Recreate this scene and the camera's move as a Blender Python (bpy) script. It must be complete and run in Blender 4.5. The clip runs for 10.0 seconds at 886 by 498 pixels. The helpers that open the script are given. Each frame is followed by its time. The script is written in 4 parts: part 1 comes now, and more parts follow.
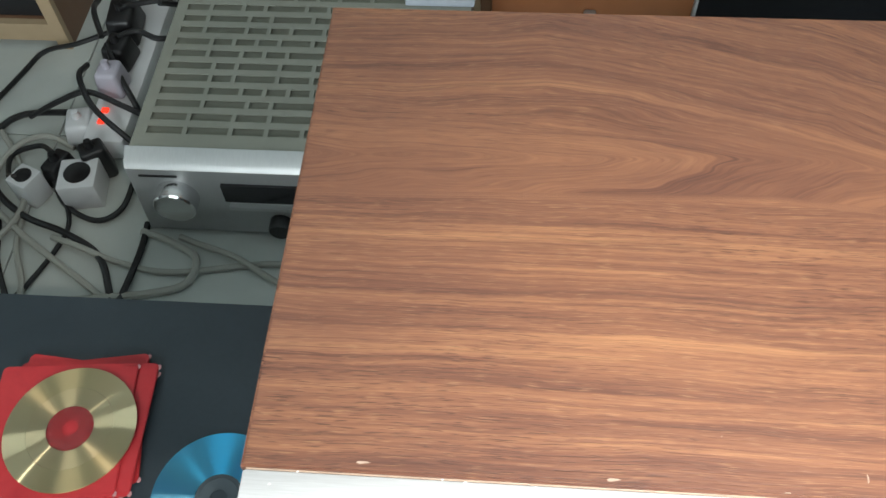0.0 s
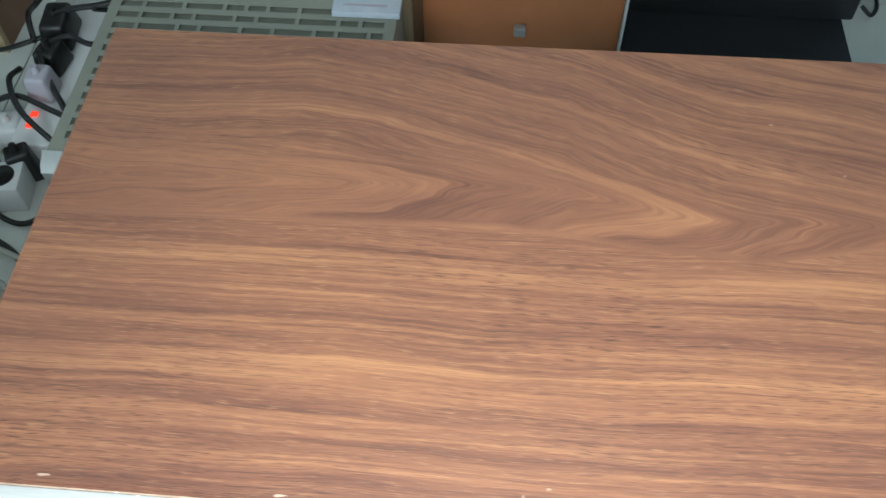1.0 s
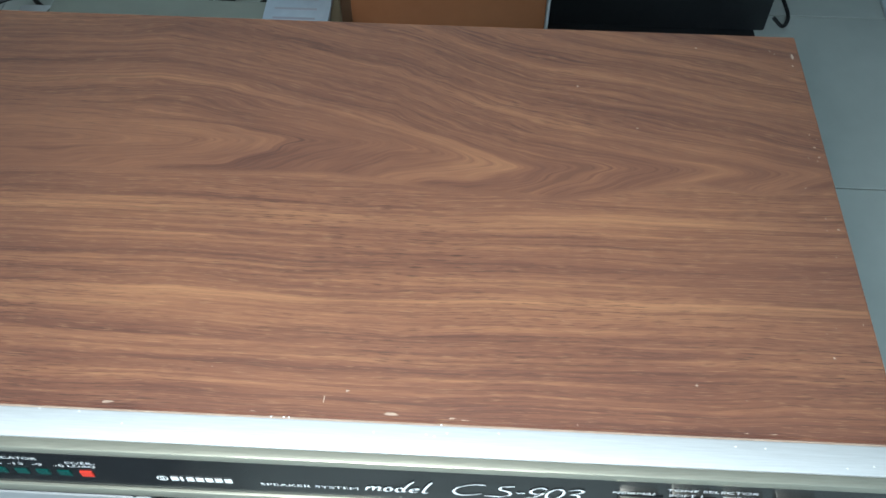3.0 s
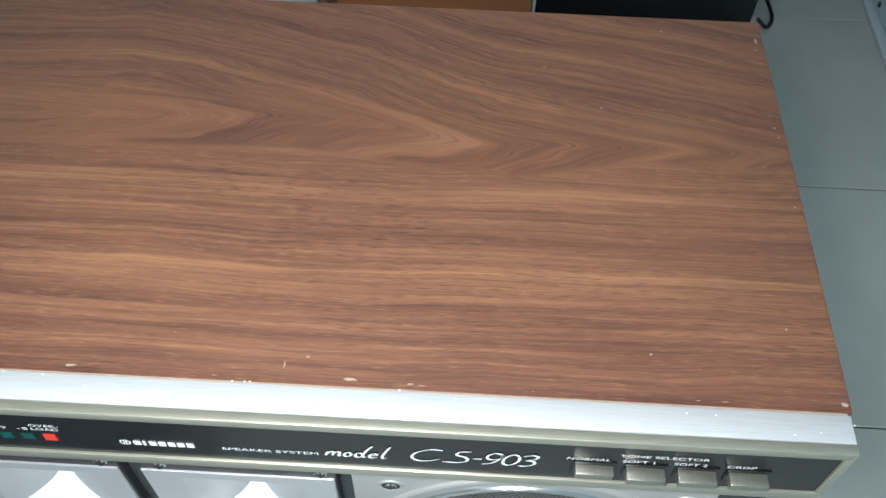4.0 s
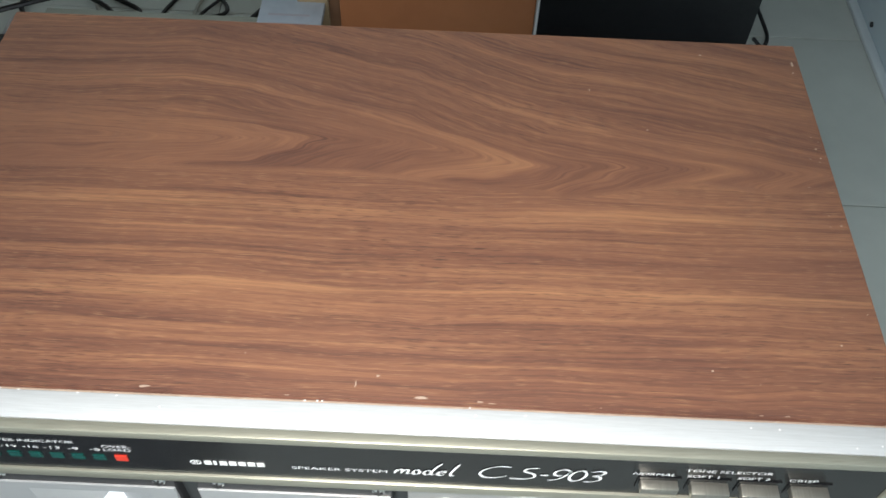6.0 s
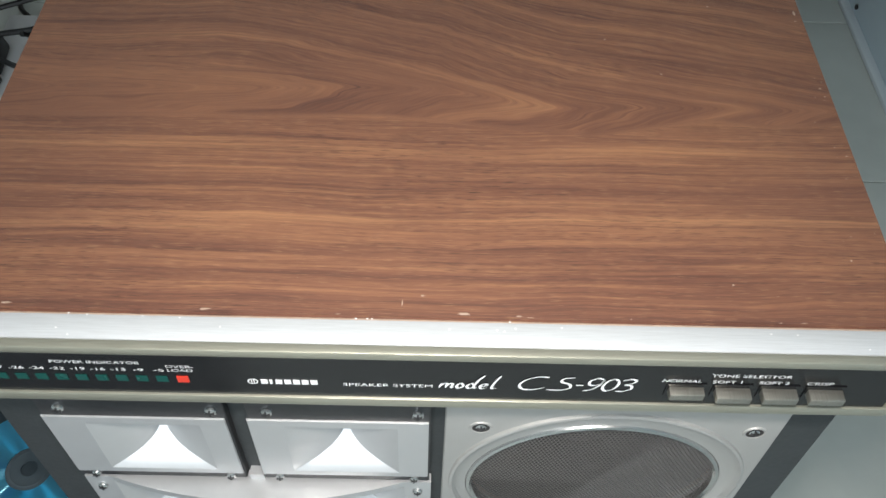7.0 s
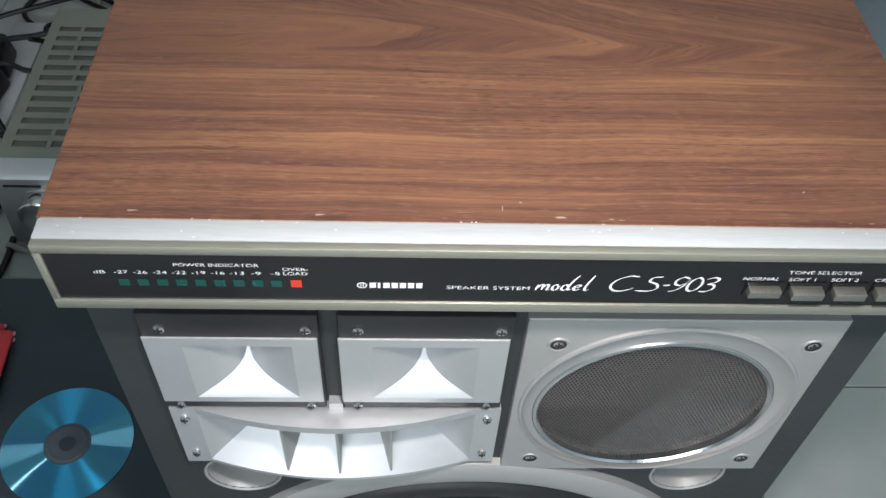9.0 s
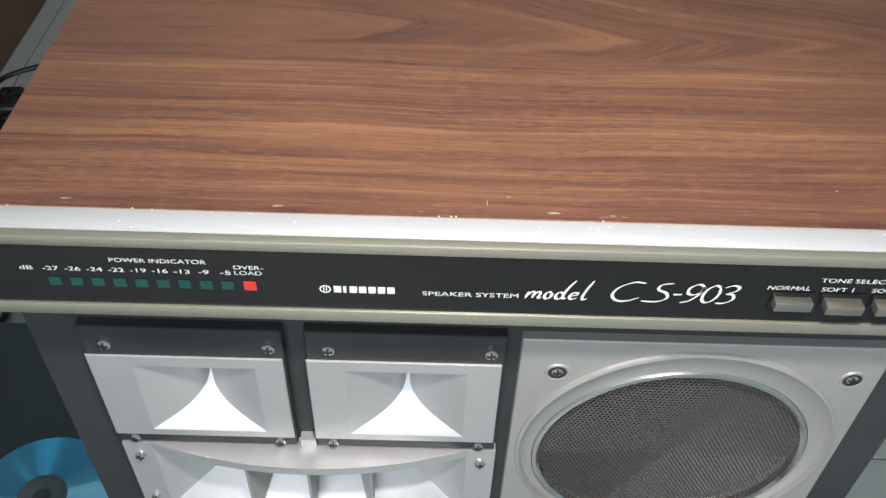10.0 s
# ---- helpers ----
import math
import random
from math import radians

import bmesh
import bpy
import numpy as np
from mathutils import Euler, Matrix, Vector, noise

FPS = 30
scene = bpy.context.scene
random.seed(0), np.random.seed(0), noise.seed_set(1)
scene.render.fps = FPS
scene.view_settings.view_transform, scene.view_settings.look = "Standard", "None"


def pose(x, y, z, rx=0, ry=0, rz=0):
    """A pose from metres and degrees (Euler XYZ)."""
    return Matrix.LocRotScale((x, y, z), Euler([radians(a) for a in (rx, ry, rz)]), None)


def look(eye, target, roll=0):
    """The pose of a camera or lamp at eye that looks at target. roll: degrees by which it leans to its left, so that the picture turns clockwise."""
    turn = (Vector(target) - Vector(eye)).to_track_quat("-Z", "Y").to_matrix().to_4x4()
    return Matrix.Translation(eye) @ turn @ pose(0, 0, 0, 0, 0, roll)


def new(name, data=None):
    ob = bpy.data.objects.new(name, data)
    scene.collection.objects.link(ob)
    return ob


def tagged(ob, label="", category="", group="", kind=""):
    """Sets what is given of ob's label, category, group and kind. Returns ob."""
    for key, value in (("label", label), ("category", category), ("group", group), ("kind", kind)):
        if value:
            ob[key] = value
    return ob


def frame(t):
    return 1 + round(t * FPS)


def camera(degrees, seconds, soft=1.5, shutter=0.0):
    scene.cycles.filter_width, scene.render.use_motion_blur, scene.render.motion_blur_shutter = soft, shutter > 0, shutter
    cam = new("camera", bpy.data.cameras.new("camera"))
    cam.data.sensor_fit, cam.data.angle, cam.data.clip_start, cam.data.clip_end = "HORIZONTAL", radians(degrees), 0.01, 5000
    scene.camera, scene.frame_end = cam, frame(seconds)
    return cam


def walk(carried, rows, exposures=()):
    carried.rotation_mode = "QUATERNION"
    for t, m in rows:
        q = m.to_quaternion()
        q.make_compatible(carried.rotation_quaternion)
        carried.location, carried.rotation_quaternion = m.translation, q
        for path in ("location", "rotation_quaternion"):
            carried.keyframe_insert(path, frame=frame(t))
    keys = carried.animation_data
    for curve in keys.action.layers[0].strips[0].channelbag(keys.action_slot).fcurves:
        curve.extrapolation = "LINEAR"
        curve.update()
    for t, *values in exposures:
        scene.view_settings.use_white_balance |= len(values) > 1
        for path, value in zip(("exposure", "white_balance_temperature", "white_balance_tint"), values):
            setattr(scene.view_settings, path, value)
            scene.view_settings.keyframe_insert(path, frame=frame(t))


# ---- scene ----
cam = camera(52.8, 10.0, soft=1.5, shutter=0.3)
PATH = [
    (0, (-0.126, -0.083, 1.013), (-0.25, 1.029, -0.645), -2.9),
    (0.5, (-0.091, -0.078, 1.018), (-0.217, 1.038, -0.637), -2.8),
    (1, (-0.019, -0.076, 1.023), (-0.134, 1.048, -0.628), -1.4),
    (1.5, (0.015, -0.077, 1.027), (-0.106, 1.055, -0.618), -1.7),
    (2, (0.023, -0.088, 1.022), (-0.054, 1.079, -0.6), -0.3),
    (2.5, (0.038, -0.106, 1.033), (-0.016, 1.066, -0.587), 0.6),
    (3, (0.047, -0.126, 1.036), (-0.006, 1.052, -0.579), 0.3),
    (4.3, (0.061, -0.14, 1.033), (0.03, 1.053, -0.572), 1.8),
    (4.5, (0.061, -0.139, 1.033), (0.03, 1.066, -0.562), 1.8),
    (5, (0.064, -0.131, 1.031), (0.039, 1.075, -0.564), 2.6),
    (5.5, (0.054, -0.135, 1.033), (0.034, 1.083, -0.553), 2.8),
    (5.7, (0.041, -0.137, 1.037), (0.034, 1.081, -0.549), 3.0),
    (6.8, (0.012, -0.179, 1.041), (0.026, 1.04, -0.545), 1.9),
    (7, (0.007, -0.186, 1.039), (0.034, 1.04, -0.541), 2.3),
    (7.5, (-0.001, -0.199, 1.04), (0.044, 1.02, -0.545), 2.8),
    (8, (-0.019, -0.216, 1.037), (0.017, 1.016, -0.537), 2.4),
    (8.5, (-0.046, -0.24, 1.035), (0.028, 1.025, -0.512), 3.4),
    (9, (-0.049, -0.245, 1.025), (0.041, 1.034, -0.51), 3.8),
    (9.5, (-0.04, -0.233, 0.992), (0.028, 1.108, -0.49), 3.5),
    (10, (-0.025, -0.235, 0.965), (-0.004, 1.175, -0.453), 2.2),
]
walk(cam, [(t, look(eye, target, roll)) for t, eye, target, roll in PATH],
     [(0, 0.66, 6650, 10), (0.5, 0.64, 6500, 10), (1, 0.66, 6050, 3), (1.5, 0.6, 5650, -1), (2.0, 0.57, 5520, -4), (2.5, 0.36, 5540, -1), (3.2, 0.15, 5700, 2), (4.3, 0.1, 6100, 8), (5.7, 0.15, 6400, 10), (7, 0.02, 6480, 11), (8, -0.02, 6450, 12), (8.8, -0.1, 6300, 13), (9.5, -0.06, 6550, 14), (10, -0.05, 6600, 14)])

# ---- room light: a phone torch held over the box, cool daylight from a window behind ----
world = bpy.data.worlds.new("sky")
scene.world = world
world.use_nodes = True
wn = world.node_tree
sky = wn.nodes.new("ShaderNodeTexSky")
sky.sky_type, sky.sun_disc = "NISHITA", False
sky.sun_elevation, sky.sun_rotation = radians(40), radians(200)
wn.links.new(sky.outputs[0], wn.nodes["Background"].inputs[0])
wn.nodes["Background"].inputs[1].default_value = 0.1

torch = new("phone_torch", bpy.data.lights.new("phone_torch", "SPOT"))
torch.data.energy, torch.data.shadow_soft_size, torch.data.color = 12.3, 0.018, (1.0, 0.95, 0.89)
torch.data.spot_size, torch.data.spot_blend = radians(104), 1.0
torch.matrix_world = look((0.008, -0.165, 1.08), (0.012, -0.04, 0.73))
window_light = new("window_daylight", bpy.data.lights.new("window_daylight", "AREA"))
window_light.data.shape, window_light.data.size, window_light.data.size_y = "RECTANGLE", 1.5, 1.2
window_light.data.energy, window_light.data.color = 36.0, (0.87, 0.96, 0.99)
window_light.matrix_world = look((-0.6, -2.18, 1.55), (-0.2, 0.5, 0.6))


# ---- materials ----
L, R, FRONT, BACK, TOP = -0.2085, 0.2112, 0.0165, 0.2420, 0.73

class Nodes:
    def __init__(self, name):
        self.mat = bpy.data.materials.new(name)
        self.mat.use_nodes = True
        self.tree = self.mat.node_tree
        self.bsdf = self.tree.nodes["Principled BSDF"]

    def put(self, socket, value):
        if isinstance(value, bpy.types.NodeSocket):
            self.tree.links.new(value, socket)
        else:
            socket.default_value = value

    def math(self, op, a, b=0.0, c=0.0):
        n = self.tree.nodes.new("ShaderNodeMath")
        n.operation = op
        for i, v in enumerate((a, b, c)):
            self.put(n.inputs[i], v)
        return n.outputs[0]

    def coords(self, kind="Object"):
        return self.tree.nodes.new("ShaderNodeTexCoord").outputs[kind]

    def split(self, v):
        n = self.tree.nodes.new("ShaderNodeSeparateXYZ")
        self.put(n.inputs[0], v)
        return n.outputs

    def join(self, x, y=0.0, z=0.0):
        n = self.tree.nodes.new("ShaderNodeCombineXYZ")
        for i, v in enumerate((x, y, z)):
            self.put(n.inputs[i], v)
        return n.outputs[0]

    def noise(self, vec, scale, detail=3.0, rough=0.55):
        n = self.tree.nodes.new("ShaderNodeTexNoise")
        self.put(n.inputs["Vector"], vec)
        n.inputs["Scale"].default_value, n.inputs["Detail"].default_value, n.inputs["Roughness"].default_value = scale, detail, rough
        return n.outputs[0]

    def ramp(self, fac, stops):
        n = self.tree.nodes.new("ShaderNodeValToRGB")
        self.put(n.inputs[0], fac)
        el = n.color_ramp.elements
        while len(el) < len(stops):
            el.new(0.5)
        for e, (p, c) in zip(el, stops):
            e.position, e.color = p, (*c, 1.0) if len(c) == 3 else c
        return n.outputs[0]

    def mix(self, fac, a, b, blend="MIX"):
        n = self.tree.nodes.new("ShaderNodeMix")
        n.data_type, n.blend_type = "RGBA", blend
        for i, v in ((0, fac), (6, a), (7, b)):
            self.put(n.inputs[i], (*v, 1.0) if isinstance(v, tuple) and len(v) == 3 else v)
        return n.outputs[2]

    def bump(self, height, strength, distance):
        n = self.tree.nodes.new("ShaderNodeBump")
        self.put(n.inputs["Height"], height)
        n.inputs["Strength"].default_value, n.inputs["Distance"].default_value = strength, distance
        self.put(self.bsdf.inputs["Normal"], n.outputs[0])

    def set(self, **kw):
        for k, v in kw.items():
            self.put(self.bsdf.inputs[k.replace("_", " ")], v)
        return self.mat


def surface(name, a, b, scale=8.0, rough=0.5, metal=0.0, grain=60.0, bump=0.15, spread=0.12, **more):
    """Two colours mottled at two sizes, with uneven gloss and a fine relief."""
    n = Nodes(name)
    c = n.coords()
    big, small = n.noise(c, scale, 4), n.noise(c, scale * grain / 8, 3)
    f = n.math("MULTIPLY_ADD", big, 0.7, n.math("MULTIPLY", small, 0.3))
    col = n.ramp(f, [(0.32, a), (0.68, b)])
    r = n.math("MULTIPLY_ADD", small, spread * 2, rough - spread)
    n.bump(small, bump, 0.0006)
    return n.set(Base_Color=col, Roughness=r, Metallic=metal, **more)


def plain(name, col, rough=0.4, metal=0.0, **more):
    n = Nodes(name)
    c = n.coords()
    r = n.math("MULTIPLY_ADD", n.noise(c, 70, 3), 0.2, rough - 0.1)
    return n.set(Base_Color=(*col, 1), Roughness=r, Metallic=metal, **more)


def brushed(name, col, rough, stretch=(1, 1, 60), metal=1.0):
    n = Nodes(name)
    x, y, z = n.split(n.coords())[:3]
    v = n.join(n.math("MULTIPLY", x, stretch[0]), n.math("MULTIPLY", y, stretch[1]), n.math("MULTIPLY", z, stretch[2]))
    f = n.noise(v, 40, 4)
    dark = tuple(k * 0.86 for k in col)
    return n.set(Base_Color=n.ramp(f, [(0.3, dark), (0.7, col)]), Metallic=metal, Roughness=n.math("MULTIPLY_ADD", f, 0.16, rough - 0.08))


def walnut_vinyl():
    """Walnut print: straight grain in front, one flame figure of nested tongues pointing along +x behind it."""
    n = Nodes("walnut_vinyl")
    c = n.coords()
    x, yo, z = n.split(c)[:3]
    y = n.math("ADD", n.math("ADD", yo, 0.13), n.math("MULTIPLY", n.math("SUBTRACT", TOP, z), 1.0))

    def curve(v, lo, hi, bottom, span, stops):
        """A soft one-dimensional curve through (place, value) stops."""
        t = n.math("DIVIDE", n.math("SUBTRACT", v, lo), hi - lo)
        g = n.ramp(t, [((p - lo) / (hi - lo), ((q - bottom) / span,) * 3) for p, q in stops])
        return n.math("MULTIPLY_ADD", g, span, bottom)

    wav = n.noise(n.join(n.math("MULTIPLY", x, 8.0), n.math("MULTIPLY", y, 26.0), 0.0), 1.0, 3)
    sway = n.math("MULTIPLY_ADD", n.noise(n.join(n.math("MULTIPLY", x, 5.0), 1.7, 0.0), 1.0, 2), 0.012, -0.006)
    # foot of the figure and the line on which its tips lie
    foot = curve(x, -0.21, 0.21, 0.12, 0.03, [(-0.21, 0.131), (-0.02, 0.137), (0.055, 0.129), (0.085, 0.128), (0.148, 0.139), (0.176, 0.134), (0.21, 0.139)])
    foot = n.math("ADD", foot, n.math("MULTIPLY_ADD", wav, 0.004, -0.002))
    spine = curve(x, -0.21, 0.21, 0.12, 0.05, [(-0.21, 0.153), (-0.03, 0.156), (0.010, 0.157), (0.045, 0.149), (0.075, 0.145), (0.125, 0.147), (0.21, 0.147)])
    hump = curve(x, -0.21, 0.21, 0.0, 0.02, [(-0.21, 0.0), (-0.155, 0.003), (-0.108, 0.009), (-0.07, 0.006), (-0.02, 0.002), (0.04, 0.0)])
    high = n.math("MINIMUM", n.math("MAXIMUM", n.math("MULTIPLY", n.math("SUBTRACT", y, 0.168), 40.0), 0.0), 1.0)
    d = n.math("SUBTRACT", n.math("SUBTRACT", y, spine), n.math("MULTIPLY", hump, high))
    up = n.math("SMOOTH_MAX", d, 0.0, 0.003)
    dn = n.math("SMOOTH_MAX", n.math("MULTIPLY", d, -1.0), 0.0, 0.003)
    jag = n.noise(n.join(n.math("MULTIPLY", x, 20.0), n.math("MULTIPLY", y, 75.0), 2.0), 1.0, 1)
    along = n.math("SUBTRACT", n.math("SMOOTH_MAX", n.math("ADD", x, 0.075), n.math("MULTIPLY", n.math("ADD", x, 0.075), 0.22), 0.03), 0.075)
    ring = n.math("ADD", along, n.math("ADD", n.math("MULTIPLY", up, 4.2), n.math("MULTIPLY", dn, 2.4)))
    ring = n.math("ADD", ring, n.math("MULTIPLY_ADD", jag, 0.030, -0.015))
    g_fig = n.math("ADD", n.math("MULTIPLY", ring, 0.24), 0.3)
    g_str = n.math("ADD", y, n.math("ADD", sway, n.math("MULTIPLY_ADD", wav, 0.008, -0.004)))
    soft = n.noise(n.join(n.math("MULTIPLY", x, 14.0), n.math("MULTIPLY", y, 60.0), 6.0), 1.0, 2)
    edge = n.math("MULTIPLY", n.math("SUBTRACT", n.math("ADD", y, n.math("MULTIPLY_ADD", soft, 0.003, -0.0015)), foot), 300.0)
    fig = n.math("MINIMUM", n.math("MAXIMUM", n.math("ADD", edge, 0.5), 0.0), 1.0)
    g = n.math("ADD", n.math("MULTIPLY", g_fig, fig), n.math("MULTIPLY", g_str, n.math("SUBTRACT", 1.0, fig)))

    def grey(fac, lo, hi, stops):
        return n.ramp(n.math("DIVIDE", n.math("SUBTRACT", fac, lo), hi - lo), [((p - lo) / (hi - lo), (q, q, q)) for p, q in stops])

    # growth rings: a sharp dark edge outside each tongue, paling towards the next
    rings = grey(ring, -0.12, 0.44, [(-0.12, 0.44), (-0.06, 0.49), (-0.034, 0.58), (-0.025, 0.35), (0.000, 0.42), (0.036, 0.43), (0.050, 0.56), (0.071, 0.61), (0.080, 0.33), (0.098, 0.41),
                                    (0.117, 0.52), (0.125, 0.34), (0.150, 0.42), (0.168, 0.56), (0.178, 0.36), (0.215, 0.54), (0.224, 0.36), (0.265, 0.56), (0.277, 0.38), (0.33, 0.54), (0.345, 0.36), (0.39, 0.46), (0.44, 0.36)])
    fade = n.math("MINIMUM", n.math("MAXIMUM", n.math("MULTIPLY_ADD", x, 5.0, 1.1), 0.55), 1.0)
    west = n.math("MINIMUM", n.math("MAXIMUM", n.math("MULTIPLY_ADD", x, -9.0, 0.5), 0.0), 1.0)
    rings = n.math("SUBTRACT", rings, n.math("MULTIPLY", n.math("MINIMUM", n.math("MULTIPLY", n.math("MAXIMUM", n.math("SUBTRACT", dn, 0.003), 0.0), 30.0), 0.17), west))
    fade = n.math("MULTIPLY", fade, n.math("SUBTRACT", 1.0, n.math("MINIMUM", n.math("MULTIPLY", up, 34.0), 0.75)))
    rings = n.math("MULTIPLY_ADD", n.math("SUBTRACT", rings, 0.47), n.math("MULTIPLY", fade, 1.45), 0.47)
    rows = grey(g_str, 0.0, 0.15, [(0.0, 0.36), (0.022, 0.34), (0.030, 0.50), (0.038, 0.38), (0.046, 0.62), (0.054, 0.38), (0.062, 0.60), (0.074, 0.64), (0.081, 0.58), (0.087, 0.28), (0.092, 0.34),
                                  (0.098, 0.54), (0.106, 0.62), (0.114, 0.68), (0.119, 0.46), (0.126, 0.34), (0.132, 0.56), (0.138, 0.64)])
    patchy = n.noise(n.join(n.math("MULTIPLY", x, 6.0), n.math("MULTIPLY", y, 70.0), 8.0), 1.0, 2)
    rows = n.math("MULTIPLY_ADD", n.math("SUBTRACT", rows, 0.48), n.math("MULTIPLY_ADD", patchy, 2.6, -0.5), 0.48)
    prof = n.math("ADD", n.math("MULTIPLY", rings, fig), n.math("MULTIPLY", rows, n.math("SUBTRACT", 1.0, fig)))

    def streak(run, across, detail, rough=0.6, shift=0.0):
        return n.noise(n.join(n.math("MULTIPLY_ADD", x, run, shift), n.math("MULTIPLY", g, across), shift), 1.0, detail, rough)

    def hairline(run, across, shift, width):
        v = n.math("ABSOLUTE", n.math("SUBTRACT", streak(run, across, 2.0, 0.5, shift), 0.5))
        return n.ramp(v, [(0.0, (1, 1, 1)), (width, (0, 0, 0))])

    broad, lines, fibre = streak(3.0, 110.0, 3.0, 0.6), streak(5.0, 420.0, 4.0, 0.65, 3.1), streak(46.0, 1700.0, 2.0, 0.6, 7.7)
    straight = n.math("SUBTRACT", 1.0, n.math("MULTIPLY", fig, n.math("SUBTRACT", 0.8, n.math("MINIMUM", n.math("MULTIPLY", up, 30.0), 0.7))))
    lines = n.math("MULTIPLY_ADD", n.math("SUBTRACT", lines, 0.5), straight, 0.5)
    broad = n.math("MULTIPLY_ADD", n.math("SUBTRACT", broad, 0.5), n.math("MULTIPLY_ADD", straight, 0.7, 0.3), 0.5)
    tone = n.math("MULTIPLY_ADD", prof, 0.24, n.math("MULTIPLY_ADD", broad, 0.26, n.math("MULTIPLY_ADD", lines, 0.34, n.math("MULTIPLY", fibre, 0.16))))
    col = n.ramp(tone, [(0.36, (0.084, 0.036, 0.027)), (0.45, (0.160, 0.070, 0.043)), (0.52, (0.222, 0.100, 0.056)), (0.62, (0.340, 0.168, 0.084))])
    veins = n.math("MAXIMUM", n.math("MULTIPLY", hairline(1.3, 120.0, 5.3, 0.020), 0.55), n.math("MULTIPLY", hairline(2.2, 260.0, 9.1, 0.03), 0.35))
    veins = n.math("MULTIPLY", veins, n.ramp(streak(6.0, 60.0, 2.0, 0.5, 15.0), [(0.38, (0, 0, 0)), (0.56, (1, 1, 1))]))
    col = n.mix(veins, col, (0.075, 0.032, 0.024))
    patch = n.ramp(n.noise(n.join(n.math("MULTIPLY", x, 5.0), n.math("MULTIPLY", y, 16.0), 0.0), 1.0, 2), [(0.36, (0, 0, 0)), (0.58, (1, 1, 1))])
    pore = n.ramp(streak(120.0, 2300.0, 1.0, 0.5, 11.3), [(0.58, (0, 0, 0)), (0.68, (1, 1, 1))])
    col = n.mix(n.math("MULTIPLY", n.math("MULTIPLY", n.math("MULTIPLY", pore, patch), straight), 0.75), col, (0.055, 0.024, 0.018))
    fleck = n.ramp(streak(110.0, 2300.0, 1.0, 0.5, 23.9), [(0.60, (0, 0, 0)), (0.72, (1, 1, 1))])
    col = n.mix(n.math("MULTIPLY", n.math("MULTIPLY", fleck, straight), 0.3), col, (0.46, 0.27, 0.14))
    cloud = n.ramp(n.noise(n.join(n.math("MULTIPLY", x, 7.0), n.math("MULTIPLY", y, 12.0), 4.0), 1.0, 3), [(0.3, (0.86, 0.85, 0.90)), (0.7, (1.08, 1.08, 1.04))])
    col = n.mix(1.0, col, cloud, "MULTIPLY")
    haze = n.noise(c, 9, 3)
    n.bump(n.math("ADD", fibre, n.math("MULTIPLY", pore, -0.6)), 0.22, 0.0004)
    return n.set(Base_Color=col, Roughness=n.math("MULTIPLY_ADD", haze, 0.20, 0.36), Specular_IOR_Level=0.6)


def disc_film(name, stops, rough, tint):
    """Recording layer: ring grooves give the streaked gloss; a painted iridescent sheen turns the dye colour round the
    disc.
    """
    n = Nodes(name)
    x, y, z = n.split(n.coords())[:3]
    # iridescent shine put into the base colour: tone rises and falls twice per turn
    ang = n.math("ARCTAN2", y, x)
    sheen_swing = n.math("MULTIPLY_ADD", n.math("SINE", n.math("MULTIPLY_ADD", ang, 2.0, 0.6)), 0.5, 0.5)
    rad = n.math("SQRT", n.math("ADD", n.math("MULTIPLY", x, x), n.math("MULTIPLY", y, y)))
    ring = n.noise(n.join(n.math("MULTIPLY", rad, 900.0), 0.0, 0.0), 1.0, 2)
    t = n.tree.nodes.new("ShaderNodeTangent")
    t.direction_type, t.axis = "RADIAL", "Z"
    n.put(n.bsdf.inputs["Tangent"], t.outputs[0])
    fac = n.math("MULTIPLY_ADD", ring, 0.12, n.math("MULTIPLY", sheen_swing, 0.88))
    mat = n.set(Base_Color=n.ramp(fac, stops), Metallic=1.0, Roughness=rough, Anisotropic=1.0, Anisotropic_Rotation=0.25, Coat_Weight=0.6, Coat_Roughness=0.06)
    sheen = n.tree.nodes.new("ShaderNodeBsdfAnisotropic")
    sheen.inputs["Color"].default_value = (*tint, 1.0)
    sheen.inputs["Roughness"].default_value, sheen.inputs["Anisotropy"].default_value, sheen.inputs["Rotation"].default_value = 0.34, 0.88, 0.25
    n.put(sheen.inputs["Tangent"], t.outputs[0])
    both = n.tree.nodes.new("ShaderNodeMixShader")
    both.inputs[0].default_value = 0.35
    n.put(both.inputs[1], n.bsdf.outputs[0])
    n.put(both.inputs[2], sheen.outputs[0])
    n.put(n.tree.nodes["Material Output"].inputs[0], both.outputs[0])
    return mat


def glass_clear(name, tint=(1, 1, 1)):
    n = Nodes(name)
    return n.set(Base_Color=(*tint, 1), Roughness=0.06, Transmission_Weight=1.0, IOR=1.5)


WOOD = walnut_vinyl()
TRIM = brushed("satin_aluminium", (0.585, 0.61, 0.63), 0.5, (2, 60, 60), 0.25)
CHAMPAGNE = brushed("champagne_aluminium", (0.46, 0.45, 0.37), 0.42, (2, 40, 40), 0.7)
PANEL = plain("gloss_black_panel", (0.009, 0.009, 0.010), 0.22)
BAFFLE = surface("charcoal_baffle", (0.026, 0.030, 0.032), (0.040, 0.045, 0.047), 14, 0.6, 0.0, 200, 0.25)
PLATE = surface("black_plate", (0.022, 0.022, 0.024), (0.036, 0.036, 0.038), 20, 0.45)
HORN = surface("satin_silver_horn", (0.535, 0.54, 0.545), (0.595, 0.60, 0.605), 10, 0.42, 0.55, 160, 0.03)
SILVER = surface("silver_paint", (0.40, 0.395, 0.38), (0.46, 0.455, 0.44), 12, 0.54, 0.45, 120, 0.06)
